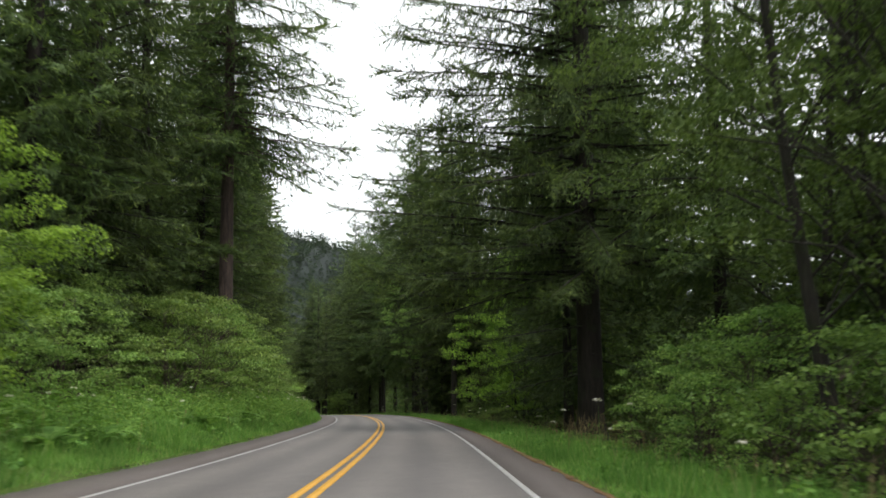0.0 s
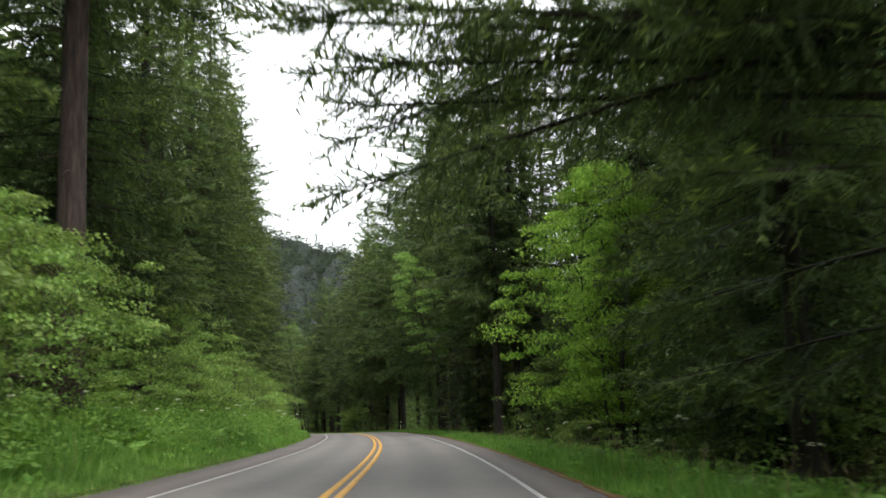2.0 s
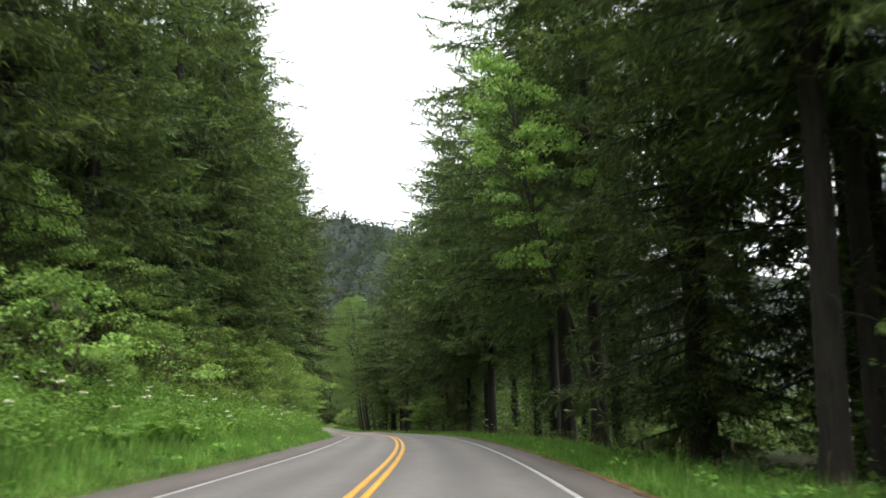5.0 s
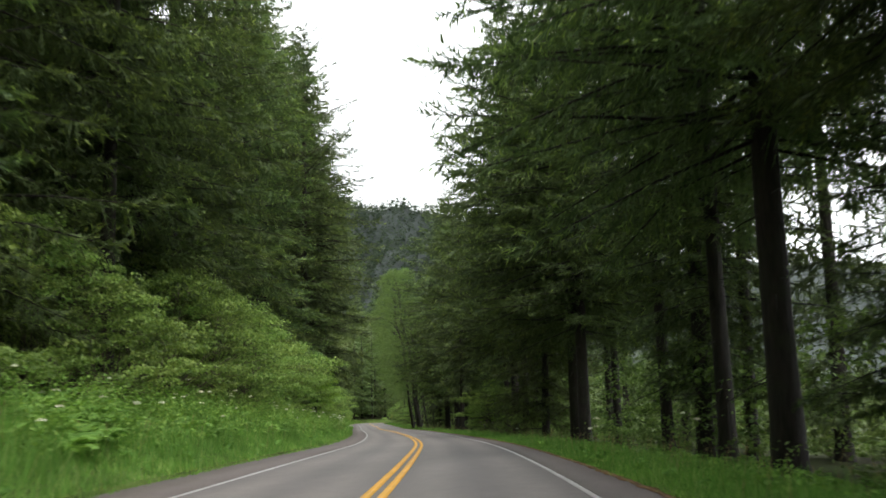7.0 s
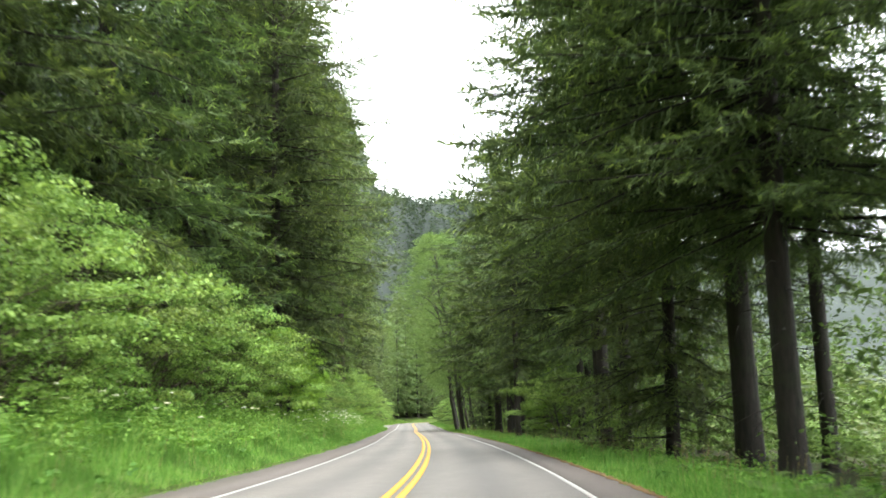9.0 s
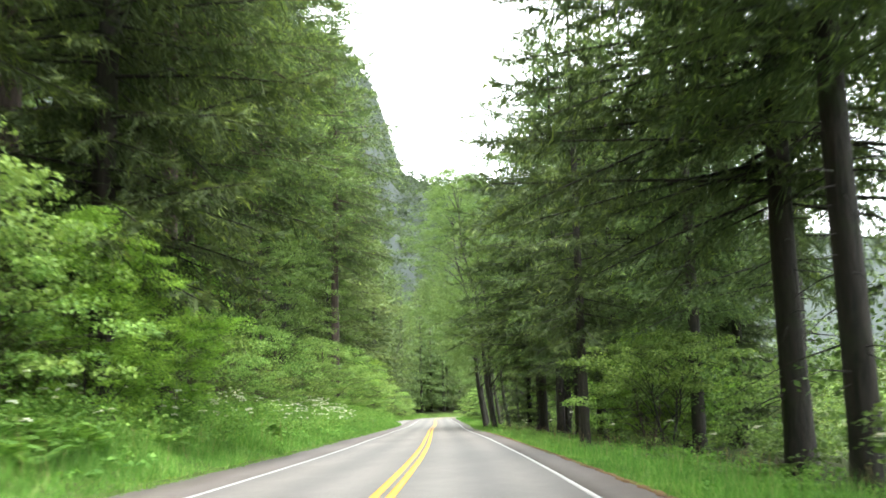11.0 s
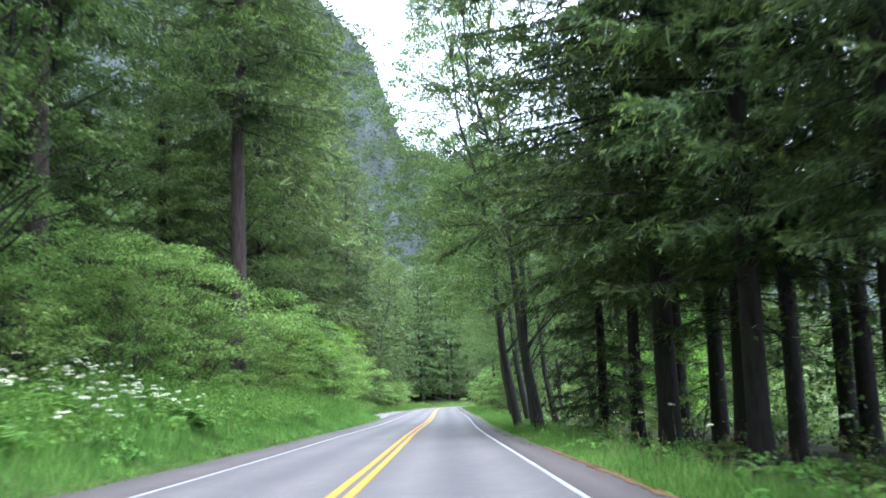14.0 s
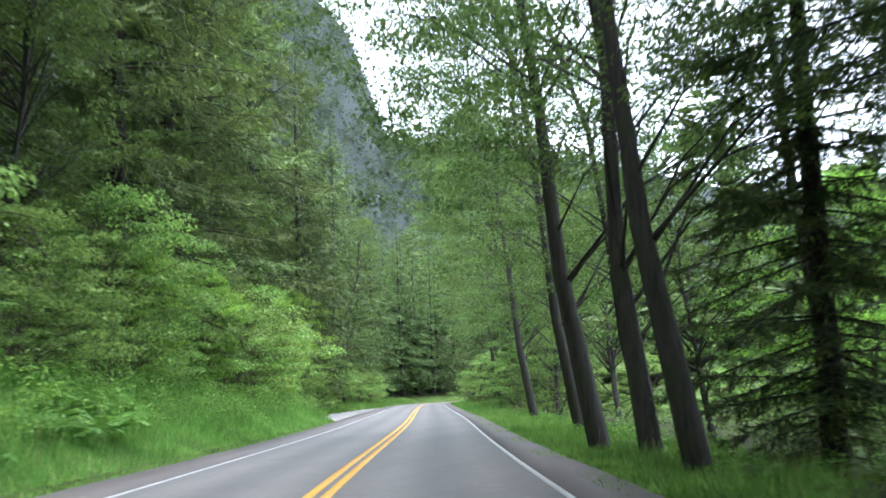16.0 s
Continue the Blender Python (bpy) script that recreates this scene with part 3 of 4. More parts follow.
hb = np.radians(np.concatenate([np.arange(-60, 5, 3.0), np.arange(5, 24, 0.25), np.arange(24, 81, 3.0)]))
hd_at = np.concatenate([np.arange(400, 900, 12.0), np.arange(900, 1500, 50.0)])
B, D = np.meshgrid(hb, hd_at, indexing="ij")
hv = np.stack([HUB[0] - np.sin(B) * D, HUB[1] + np.cos(B) * D, hill_z(np.degrees(B), D)], -1).reshape(-1, 3)
tagged(new("backdrop_hill", np_mesh("backdrop_hill", hv, grid_faces(len(hb), len(hd_at))[:, ::-1], HILL)), "distant wooded ridge rising to a rocky bluff, tinted for haze", "hill", "", "structure")


rng = np.random.default_rng(5)
nb = 11000
fb, fd = rng.uniform(3, 25, nb), 430 + 460 * rng.random(nb) ** 0.7
rocky = (fb > 15.8) & (fb < 19) & (fd > 700) & (rng.random(nb) < 0.1)
fb, fd = fb[~rocky], fd[~rocky]
fxyz = np.stack([HUB[0] - np.sin(np.radians(fb)) * fd, HUB[1] + np.cos(np.radians(fb)) * fd, hill_z(fb, fd) - 0.5], 1)
fh = rng.uniform(7, 18, len(fb))
for nm, on_it, mat, lab in (("hill_forest", fb <= 14.6, NEEDLE_HAZE, "conifer forest covering the far ridge, needles tinted blue-green for haze"), ("bluff_forest", fb > 14.6, NEEDLE_BLUFF_HAZE, "conifers clinging to the rocky bluff, needles paled for haze")):
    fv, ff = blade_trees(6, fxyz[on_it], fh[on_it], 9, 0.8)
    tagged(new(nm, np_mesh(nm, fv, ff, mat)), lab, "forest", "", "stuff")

# ---- firs ----
rng = np.random.default_rng(11)
# boughs that reach out into the light over the road: height, way, length, rise, sag
orng = np.random.default_rng(45)
OVER = [(8.5 + 0.9 * i + orng.normal(0, 0.3), radians(180 + orng.normal(0, 22)), orng.uniform(6.0, 9.2) - 0.1 * i, orng.uniform(-0.05, 0.16), orng.uniform(0.08, 0.24)) for i in range(18)]
firs_near = [
    fir(21, "tall dark green fir with low sweeping branches", height=37, girth=0.85, crown_from=2.6, reach=9.5, cap=5.4, branches=215),
    fir(22, "tall dense dark green fir beside the road", height=34, girth=0.75, crown_from=1.4, reach=8.0, cap=4.8, branches=215),
    fir(23, "dark fir with a bare brown lower trunk", height=38, girth=0.66, crown_from=8.6, reach=9.5, cap=5.8, branches=180, bare=34, fine_to=16),
    fir(24, "yellowish-green hemlock with drooping sprays", NEEDLE_LIGHT, height=31, girth=0.6, crown_from=1.8, reach=7.5, cap=4.6, branches=200, droop=0.45),
    fir(25, "narrow spire-shaped dark green fir", height=37, girth=0.8, crown_from=3.0, reach=7.0, cap=4.0, branches=215),
    fir(30, "wide dark fir with an open crown and long level boughs", height=36, girth=0.85, crown_from=5.5, reach=14, cap=8.0, pad=0.95, branches=95, bare=34, inner=20, lop=radians(-90), lop_to=3.6, boughs=OVER),
    fir(27, "broad cone-shaped dark green fir beside the bank", height=36, girth=0.85, crown_from=8.0, reach=16, cap=8.4, pad=1.0, branches=250, low=0.85, lop=radians(-90), lop_to=3.6, boughs=OVER),
    fir(28, "tall fir with a long bare red-brown trunk and high crown", bark=BARK_BROWN, height=43, girth=1.02, crown_from=14.5, reach=13, cap=7.8, branches=250, bare=34, pad=1.2),
    fir(29, "slender dark fir with thin crown in a tight clump", height=33, girth=0.66, crown_from=6.5, reach=8, cap=5.2, branches=95, bare=40, inner=16),
    fir(36, "broad dense cone-shaped fir standing on the bank", height=37, girth=0.85, crown_from=4.6, reach=11.5, cap=7.0, branches=300, taper=0.72),
]
BACK = dict(branches=150, fine=(3.4, 5, 0.16, 0.5), coarse=(2.6, 4, 0.18, 0.6), bare=4, inner=0, limbed=False)
firs_back = [
    fir(31, "dark green fir standing deep in the forest", height=34, girth=0.75, crown_from=4.0, reach=9, cap=5.4, **BACK),
    fir(32, "slim dark fir deep in the forest", height=37, girth=0.7, crown_from=7.0, reach=8, cap=4.8, **BACK),
    fir(33, "broad dark green fir in the second row", height=32, girth=0.8, crown_from=2.4, reach=9, cap=5.6, **BACK),
    fir(34, "light green hemlock where the road bends away", NEEDLE_LIGHT, height=32, girth=0.6, crown_from=1.8, reach=8, cap=5.0, **BACK),
]
# (s, u, kind, size): kinds of the near firs
RIGHT = [(49, 9.8, None, 1), (57, 10.2, 8, 0.9), (62, 12.2, 0, 1.0), (70, 17.5, 0, 1.0), (78, 19.5, 1, 1.05), (86, 19, 0, 1.0), (66, 13, 1, 1.0), (74, 14.5, 0, 1.05), (81, 17, 1, 1.0), (88, 14.5, 0, 1.0), (95, 14.5, 1, 1.05), (103, 8.4, 2, 0.95), (105.5, 10.2, 2, 0.9), (109, 12.0, 0, 1.0), (113, 8.6, 1, 1.0), (121, 10.5, 2, 0.9), (128, 8.4, 2, 1.05), (164, 15, 8, 0.95), (176, 15.2, 8, 0.9), (193, 14.6, 8, 0.95), (207, 15, 8, 0.9),
         (133.5, 9.4, 2, 0.95), (141, 12, 4, 0.7), (144.5, 9.9, 6, 1.1), (153.5, 10.8, 2, 1.05), (161, 12.0, 4, 1.0), (166, 11.6, 2, 0.95), (178, 9.8, 6, 0.95), (184, 10.4, 6, 1.1), (184.5, 13.2, 2, 0.9),
         (190, 9.4, 3, 1.0), (197, 9.0, 2, 0.85), (204, 9.2, 2, 1.12), (211, 10.2, 6, 1.0), (220, 13.5, 8, 1), (229, 12.0, 8, 1.0), (236, 13.8, 8, 1.0),   (238, 8.2, 8, 0.72), (233.5, 7.6, 8, 0.8), (245.5, 11.2, 8, 0.85), (251.5, 10.0, 8, 0.75), (252.6, 11.4, 8, 0.95), (259.5, 9.6, 8, 1.05), (261.0, 11.0, 8, 0.8),
         (263.5, 10.4, 5, 0.9), (268.6, 9.2, 6, 1.0), (271, 11.6, 8, 1.0), (258, 12.6, 8, 1.0), (262, 13.4, 8, 0.95), (266.5, 14.6, 8, 1.0), (273, 15.2, 8, 1.05), (280.5, 14.2, 8, 0.95), (242, 14.5, 8, 1.0), (250, 15.5, 0, 0.9), (240, 17, 1, 0.9), (136, 15.5, 0, 0.9), (247, 12.8, 8, 0.9), (277.8, 9.9, 8, 0.95), (277.2, 11.6, 8, 1.0), (286, 9.6, 1, 0.75), (20, 17, 1, 1.0), (31, 17, 0, 1.0), (8, 12, 4, 1),
         (73, 15.2, 1, 1.0), (284, 13.0, 8, 0.8)]
LEFT = [(68.2, -10.0, 7, 1.1), (58, -13, 1, 1.1), (49, -13.5, 0, 1.05), (38, -12.5, 4, 1.0), (26, -13, 1, 1.0), (14, -13, 0, 1.0), (77, -13, 1, 1.0), (86, -14.5, 0, 1.0), (95, -13.5, 4, 1.1), (104, -14, 1, 1.0), (112, -13.5, 0, 1.05),
        (121, -14.2, 1, 1.1), (130, -13.6, 4, 1.15), (139, -14, 0, 1.0), (148, -13.4, 1, 1.2), (156.8, -11.8, 2, 1.05), (160, -14.5, 0, 1.1), (165, -13.0, 0, 1.1), (173, -13.2, 4, 1.2), (181, -13.2, 0, 1.2), (190, -12.4, 0, 1.15), (198, -12.6, 0, 1.2),
        (204, -12.4, 0, 1.1), (212.3, -8.8, 9, 1.0), (219, -14.5, 7, 1.05), (226.2, -10.6, 7, 0.95), (233, -14, 7, 1.0), (240, -13.0, 7, 0.95), (252.2, -11.4, 7, 1.0), (256, -12.6, 7, 1.0), (272, -14, 7, 1.0),
        (278, -17.5, 0, 1.1), (290, -9.8, 7, 1.0), (299, -16.5, 3, 1.35), (305, -15, 3, 1.3), (311, -12.5, 3, 1.4), (319, -12.0, 3, 1.4), (326, -14.5, 0, 1.2), (335, -13, 3, 1.5), (342, -16, 4, 1.2), (349, -12.6, 3, 1.65)]
spots = [[] for _ in firs_near]
back_spots = [[] for _ in firs_back]
taken = []
for s, u, kind, size in RIGHT + LEFT:
    taken.append((s, u))
    if kind is not None:
        spots[kind].append((s, u, rng.uniform(0, 360), size, rng.uniform(0.94, 1.08)))
for s in np.arange(352, 470, 8.0):
    for u0, kinds in ((-12.5, (2, 3, 2)), (11, (2, 2, 3))):
        s1, u1 = s + rng.uniform(-2.5, 2.5), u0 + rng.uniform(-2.0, 2.5)
        taken.append((s1, u1))
        back_spots[kinds[rng.integers(3)]].append((s1, u1, rng.uniform(0, 360), rng.uniform(1.0, 1.25) if u0 < 0 else rng.uniform(0.8, 1.0), 1.0))
for k in (5, 6):
    spots[k] = [(s, u, 14.0 + turn / 15 - 12, size, tall) for s, u, turn, size, tall in spots[k]]
for i, (s, u) in enumerate([(462, -12), (468, -12.6), (474, -11.6), (480, -11.4), (487, -11.2), (494, -11), (502, -10.5), (510, -10), (455, -13), (458, 9.6), (467, 9.2), (448, -10.4), (463, 13), (452, 12), (472, -13), (484, -13), (496, -12), (508, -10)]):
    back_spots[(2, 3, 2)[i % 3]].append((s, u, 37.0 * i, 1.08, 1.0))
for tree, places in zip(firs_near, spots):
    planted(tree, places)

for u0, gap in ((-19, 7.5), (16.5, 6.6), (24, 11.0)):
    for s in np.arange(-25, 450, gap):
        s1, u1 = s + rng.uniform(-2.5, 2.5), u0 + rng.uniform(-2.4, 2.4)
        if rng.random() < (np.interp(s, [190, 205, 330, 340], [0, 0.6, 0.6, 0]) if u0 < 0 else np.interp(s, [0, 40, 55, 110, 130, 150, 265, 275], [0.7, 0.5, 0.1, 0.1, 0.45, 0.6, 0.6, 0.95])):
            continue
        if min((s1 - a) ** 2 + (u1 - b) ** 2 for a, b in taken) > 9:
            back_spots[rng.integers(3)].append((s1, u1, rng.uniform(0, 360), rng.uniform(0.85, 1.1), rng.uniform(0.92, 1.1)))
for tree, places in zip(firs_back, back_spots):
    planted(tree, places)

# deeper rows that only fill the gaps
ds, du = np.concatenate([rng.uniform(-25, 205, 60), rng.uniform(205, 330, 10), rng.uniform(330, 450, 30), rng.uniform(30, 130, 22)]), np.concatenate([-rng.uniform(24, 40, 100), rng.uniform(21, 42, 22)])
dx, dy = along(ds, du)
gv, gf = blade_trees(8, np.stack([dx, dy, ground_z(ds, du) - 0.3], 1), rng.uniform(26, 38, len(ds)), 150, 0.4)
tagged(new("inner_forest", np_mesh("inner_forest", gv, gf, NEEDLE)), "dark conifers standing close in the depth of the wood", "forest", "", "stuff")

# the great fir whose boughs hang over the road
BOUGHS = [(5.4, radians(20), 6.5, -0.05, 0.2), (4.4, radians(-60), 6.0, -0.05, 0.2), (3.4, radians(-110), 5.0, -0.05, 0.2), (3.9, radians(-150), 5.5, -0.05, 0.2), (2.9, radians(-75), 4.4, -0.1, 0.2), (2.4, radians(-125), 4.2, -0.1, 0.2), (3.2, radians(-45), 5.0, -0.1, 0.2), (7.4, radians(-14), 10.8, 0.10, 0.12), (7.1, radians(-18), 9.4, 0.08, 0.1), (7.8, radians(-10), 10.0, 0.06, 0.14), (6.6, radians(-24), 9.6, 0.1, 0.12), (8.0, radians(-28), 10.4, 0.04, 0.12), (7.5, radians(-3), 9.2, 0.06, 0.16)]
br = np.random.default_rng(44)
BOUGHS += [(8.4 + 0.62 * i + br.normal(0, 0.3), radians(-20 + br.normal(0, 24)), br.uniform(7.5, 12.6) - 0.1 * i, br.uniform(-0.02, 0.2), br.uniform(0.06, 0.26)) for i in range(24)]
big = fir(41, "massive old fir with thick trunk and long boughs over the road", height=42, girth=1.35, crown_from=7.6, reach=19.0, cap=10.2, low=0.92, pad=1.1, lop=radians(-110), branches=215, fine=(12, 16, 0.09, 0.22), coarse=(8, 9, 0.115, 0.28), fine_to=12, droop=0.16, bare=20, hang=0.34, boughs=BOUGHS)
big.matrix_basis = standing(49, 9.8, 200)

# deep woods on the hillside behind
hs, hu = rng.uniform(-40, 470, 520), -rng.uniform(40, 150, 520)
hx, hy = along(hs, hu)
dv, df = blade_trees(9, np.stack([hx, hy, ground_z(hs, hu) - 0.3], 1), rng.uniform(24, 38, 520), 70, 0.5)
tagged(new("hillside_forest", np_mesh("hillside_forest", dv, df, NEEDLE)), "dense dark conifer forest on the slope above the road", "forest", "", "stuff")

# ---- leafy trees ----
maple = broadleaf("maple_tree", 51, "bright green leafy maple leaning out at the forest edge", "broadleaf tree", "maples at the forest edge", LEAF_MAPLE,
                  height=11.5, spread=4.3, crown_from=1.2, girth=0.22, clumps=230, per=150, leaf=0.13, clump=1.0, stems=4, dome=0.8)
planted(maple, [(83, 11.4, 30, 1.0, 1.2), (88, 13.5, 110, 0.95, 1.15), (22, -9.0, 120, 0.62, 1.0), (3, -9.5, 200, 0.9, 1.0), (209, -7.8, 40, 0.5, 1.0), (216, -8.2, 140, 0.5, 1.0), (239, 12.0, 10, 0.7, 0.8), (335, -9.6, 60, 0.7, 1.0), (352, -10.4, 160, 0.85, 1.0), (300, 16, 40, 0.8, 1.0), (306, -10.2, 20, 0.5, 1.0), (314, -9.6, 80, 0.55, 1.0), (322, -11.0, 140, 0.6, 1.0), (328, -9.4, 220, 0.55, 1.0), (237, 13, 70, 0.55, 0.9), (449, 9.6, 90, 0.6, 1.0), (438, 10.2, 190, 0.6, 1.0)])
young = broadleaf("maple_tree", 52, "slender bright green maple growing between dark firs", "broadleaf tree", "maples at the forest edge", LEAF, girth=0.25,
                  height=15.5, spread=2.3, crown_from=6.5, clumps=110, per=100, leaf=0.13, clump=0.7, stems=1, dome=0.9, lean=(-0.28, 0.0))
planted(young, [(124.5, 8.2, 6, 1.0, 1.05)])
alder = broadleaf("alder_tree", 53, "tall leaning alder with dark mossy trunk and thin crown", "broadleaf tree", "alders beside the road", LEAF_ALDER,
                  height=27, spread=6.2, crown_from=6.4, girth=0.42, limbs=40, clumps=430, per=90, leaf=0.105, clump=0.9, lean=(-0.15, 0.02), stems=1, dome=0.9)
planted(alder, [(290, 5.6, 12, 0.95, 1.0), (283, 6.2, 20, 0.95, 1.0), (287.5, 6.3, -38, 1.0, 1.0), (293, 12.5, 60, 0.9, 1.0), (306, 7.3, 30, 1.0, 1.0), (324, 7.2, 35, 0.95, 1.0), (299, 8.6, 20, 0.85, 0.9), (315, 8.4, 50, 0.9, 0.9), (338, 8.5, 12, 0.9, 1.0), (356, 9.5, 50, 1.0, 1.0), (374, 9, 20, 1.0, 1.0), (276, -16, 190, 1.0, 1.0), (23, 10.8, 30, 0.8, 1.0), (30, 12.6, 200, 0.85, 1.0), (389, -9, 190, 0.8, 1.0)])

bigleaf = broadleaf("maple_tree", 54, "spreading old maple with mossy limbs over the bank", "broadleaf tree", "maples at the forest edge", LEAF_ALDER,
                    height=15, spread=5.5, crown_from=3.5, girth=0.5, clumps=190, per=90, leaf=0.14, clump=0.85, stems=2, dome=0.8)
planted(bigleaf, [(297, -12.2, 0, 0.95, 1.05), (20, 12.5, 80, 0.95, 1.1), (26, 13.5, 150, 0.9, 1.2), (284, -15.5, 80, 0.9, 1.0), (360, -12.4, 200, 0.9, 1.0), (345, 12, 20, 0.9, 1.0), (302, 11.5, 120, 0.75, 1.0), (318, 11.0, 60, 0.8, 1.0), (333, 9.5, 10, 0.8, 1.0), (244, -17.5, 30, 1.2, 1.15), (256, -19, 130, 1.3, 1.1), (268, -17, 250, 1.2, 1.1), (312, -18.5, 80, 1.3, 1.1), (326, -19, 300, 1.25, 1.1), (232, -19, 10, 1.25, 1.1), (236, -11.6, 200, 0.68, 1.1), (244, -11.2, 60, 0.7, 1.1), (252, -10.6, 140, 0.72, 1.1), (260, -11.4, 300, 0.78, 1.1), (220, -18, 90, 1.2, 1.1)])

arching = broadleaf("maple_tree", 55, "low arching vine maple spreading bright leaves before dark trunks", "broadleaf tree", "maples at the forest edge", LEAF, girth=0.13,
                    height=5.3, spread=3.3, crown_from=2.5, clumps=105, per=120, leaf=0.11, clump=0.6, stems=5, dome=0.8)
planted(arching, [(228.2, 10.4, 40, 1.0, 1.0)])

# ---- shrubs ----
shrubs = [broadleaf("shrub", 60 + i, lab, "shrub", "shrubs along the road", LEAF, TWIG, height=h, spread=sp, crown_from=0.2, girth=0.09, clumps=c, per=90, leaf=lf, clump=cl, stems=5, dome=0.75)
          for i, (lab, h, sp, c, lf, cl) in enumerate([("dense fresh green shrub on the grassy bank", 3.2, 2.2, 44, 0.105, 0.62), ("tall leafy green shrub at the forest edge", 5.4, 2.8, 92, 0.105, 0.66),
                                                       ("low spreading green shrub", 1.8, 1.8, 30, 0.10, 0.5), ("loose light green hazel shrub", 4.6, 3.1, 84, 0.10, 0.62)])]
sh = [[] for _ in shrubs]
for s in np.arange(-6, 420, 5.4):
    k = (0, 2, 3, 0)[rng.integers(4)]
    sh[k].append((s + rng.uniform(-1, 1), -9.7 + rng.uniform(-0.9, 0.7), rng.uniform(0, 360), rng.uniform(0.75, 1.15), rng.uniform(0.85, 1.15)))
    k = (1, 3)[rng.integers(2)]
    sh[k].append((s + rng.uniform(-1, 1), -12.4 + rng.uniform(-1.2, 1.2), rng.uniform(0, 360), rng.uniform(0.75, 1.15), rng.uniform(0.95, 1.25)))
for s, u, k, size in ((98, 10.8, 1, 1.0), (302, -9.6, 1, 1.3), (317, -9.2, 3, 1.3), (160, -10.2, 3, 1.2), (166, -9.8, 1, 1.1), (172, -10.0, 3, 1.3), (178, -9.8, 1, 1.1), (184, -10.0, 3, 1.3), (169, -11.5, 1, 1.25), (181, -11.6, 1, 1.3), (163, -11.8, 1, 1.2), (189, -10.0, 3, 1.3), (195, -10.4, 1, 1.2), (200, -9.8, 3, 1.25), (206, -10.2, 3, 1.2), (150, -11.0, 3, 1.0), (52, -9.4, 3, 1.2), (58, -9.0, 1, 1.05), (63, -9.6, 3, 1.2), (34, 10.6, 3, 0.8), (30, 9.6, 0, 0.8), (38, 12.5, 1, 0.75), (26, 10.5, 3, 0.9), (20, 10, 0, 1), (78, 8.8, 2, 0.8), (235, 11.0, 3, 1.15), (197, 8.4, 2, 1.1), (276, 12, 3, 1.0), (394, -7.6, 0, 1.0), (399, -7.4, 3, 0.8), (405, -7.2, 0, 1.1), (411, -7.2, 3, 0.85), (417, -7.3, 0, 1.1), (424, -7.6, 1, 0.9)):
    sh[k].append((s, u, rng.uniform(0, 360), size, 1.0))
for i, s in enumerate(np.arange(270, 440, 4.6)):
    sh[(1, 3, 0, 3)[i % 4]].append((s + rng.uniform(-1, 1), -9.3 + rng.uniform(-1.3, 0.9), rng.uniform(0, 360), rng.uniform(0.6, 1.3), rng.uniform(0.8, 1.2)))
for i, s in enumerate(np.arange(335, 440, 5.0)):
    sh[(1, 3)[i % 2]].append((s + rng.uniform(-1, 1), 9.0 + rng.uniform(-0.9, 2.5), rng.uniform(0, 360), rng.uniform(0.9, 1.3), rng.uniform(0.9, 1.1)))
for s in np.arange(-5, 340, 11):
    sh[rng.integers(4)].append((s + rng.uniform(-3, 3), rng.uniform(12.5, 17), rng.uniform(0, 360), rng.uniform(0.5, 0.9), 0.9))
for tree, places in zip(shrubs, sh):   # those beside the pull-out stand back behind its gravel
    planted(tree, [(s, u - 0.4 * gravel_width(s) if u < 0 else u, *rest) for s, u, *rest in places])

# leafy thicket in the depth of the wood and round the far end of the road
ts, tu = np.concatenate([rng.uniform(-10, 420, 1000), rng.uniform(-10, 280, 520), rng.uniform(-10, 420, 260), rng.uniform(340, 470, 120)]), np.concatenate([15 + 29 * rng.random(1000) ** 0.7, rng.uniform(10.8, 16, 520), -rng.uniform(14, 22, 260), rng.uniform(-24, 24, 120)])
far_end = (ts > 340) & (abs(tu) < 8)
ts, tu = ts[~far_end], tu[~far_end]
tx, ty = along(ts, tu)
tv, tf = leaves(rng, np.stack([tx, ty, ground_z(ts, tu) + rng.uniform(0.12, 1.0, len(ts)) * np.where(tu > 16, 7.0, np.where(tu > 0, 4.6, 2.4))], 1), rng.uniform(1.1, 2.4, len(ts)), 70, 0.2, 0.6, 0.6)
tagged(new("thicket", np_mesh("thicket", tv, tf, LEAF_ALDER)), "dense leafy green thicket under the trees", "undergrowth", "", "stuff")

# woods that close the view where the road bends away
cs, cu = rng.uniform(445, 620, 230), rng.uniform(-120, 140, 230)
cs2, cu2 = rng.uniform(360, 450, 120), rng.choice([-1.0, 1.0], 120) * rng.uniform(15, 60, 120)
cs, cu = np.append(cs, cs2), np.append(cu, cu2)
clear = abs(cu) > 9
cs, cu = cs[clear], cu[clear]
cx_, cy_ = along(cs, cu)
wv, wf = blade_trees(19, np.stack([cx_, cy_, ground_z(cs, cu) - 0.3], 1), rng.uniform(20, 36, len(cs)), 300, 0.3, 0.2)
tagged(new("far_woods", np_mesh("far_woods", wv, wf, NEEDLE_LIGHT)), "dense green woods where the road bends away", "forest", "", "stuff")


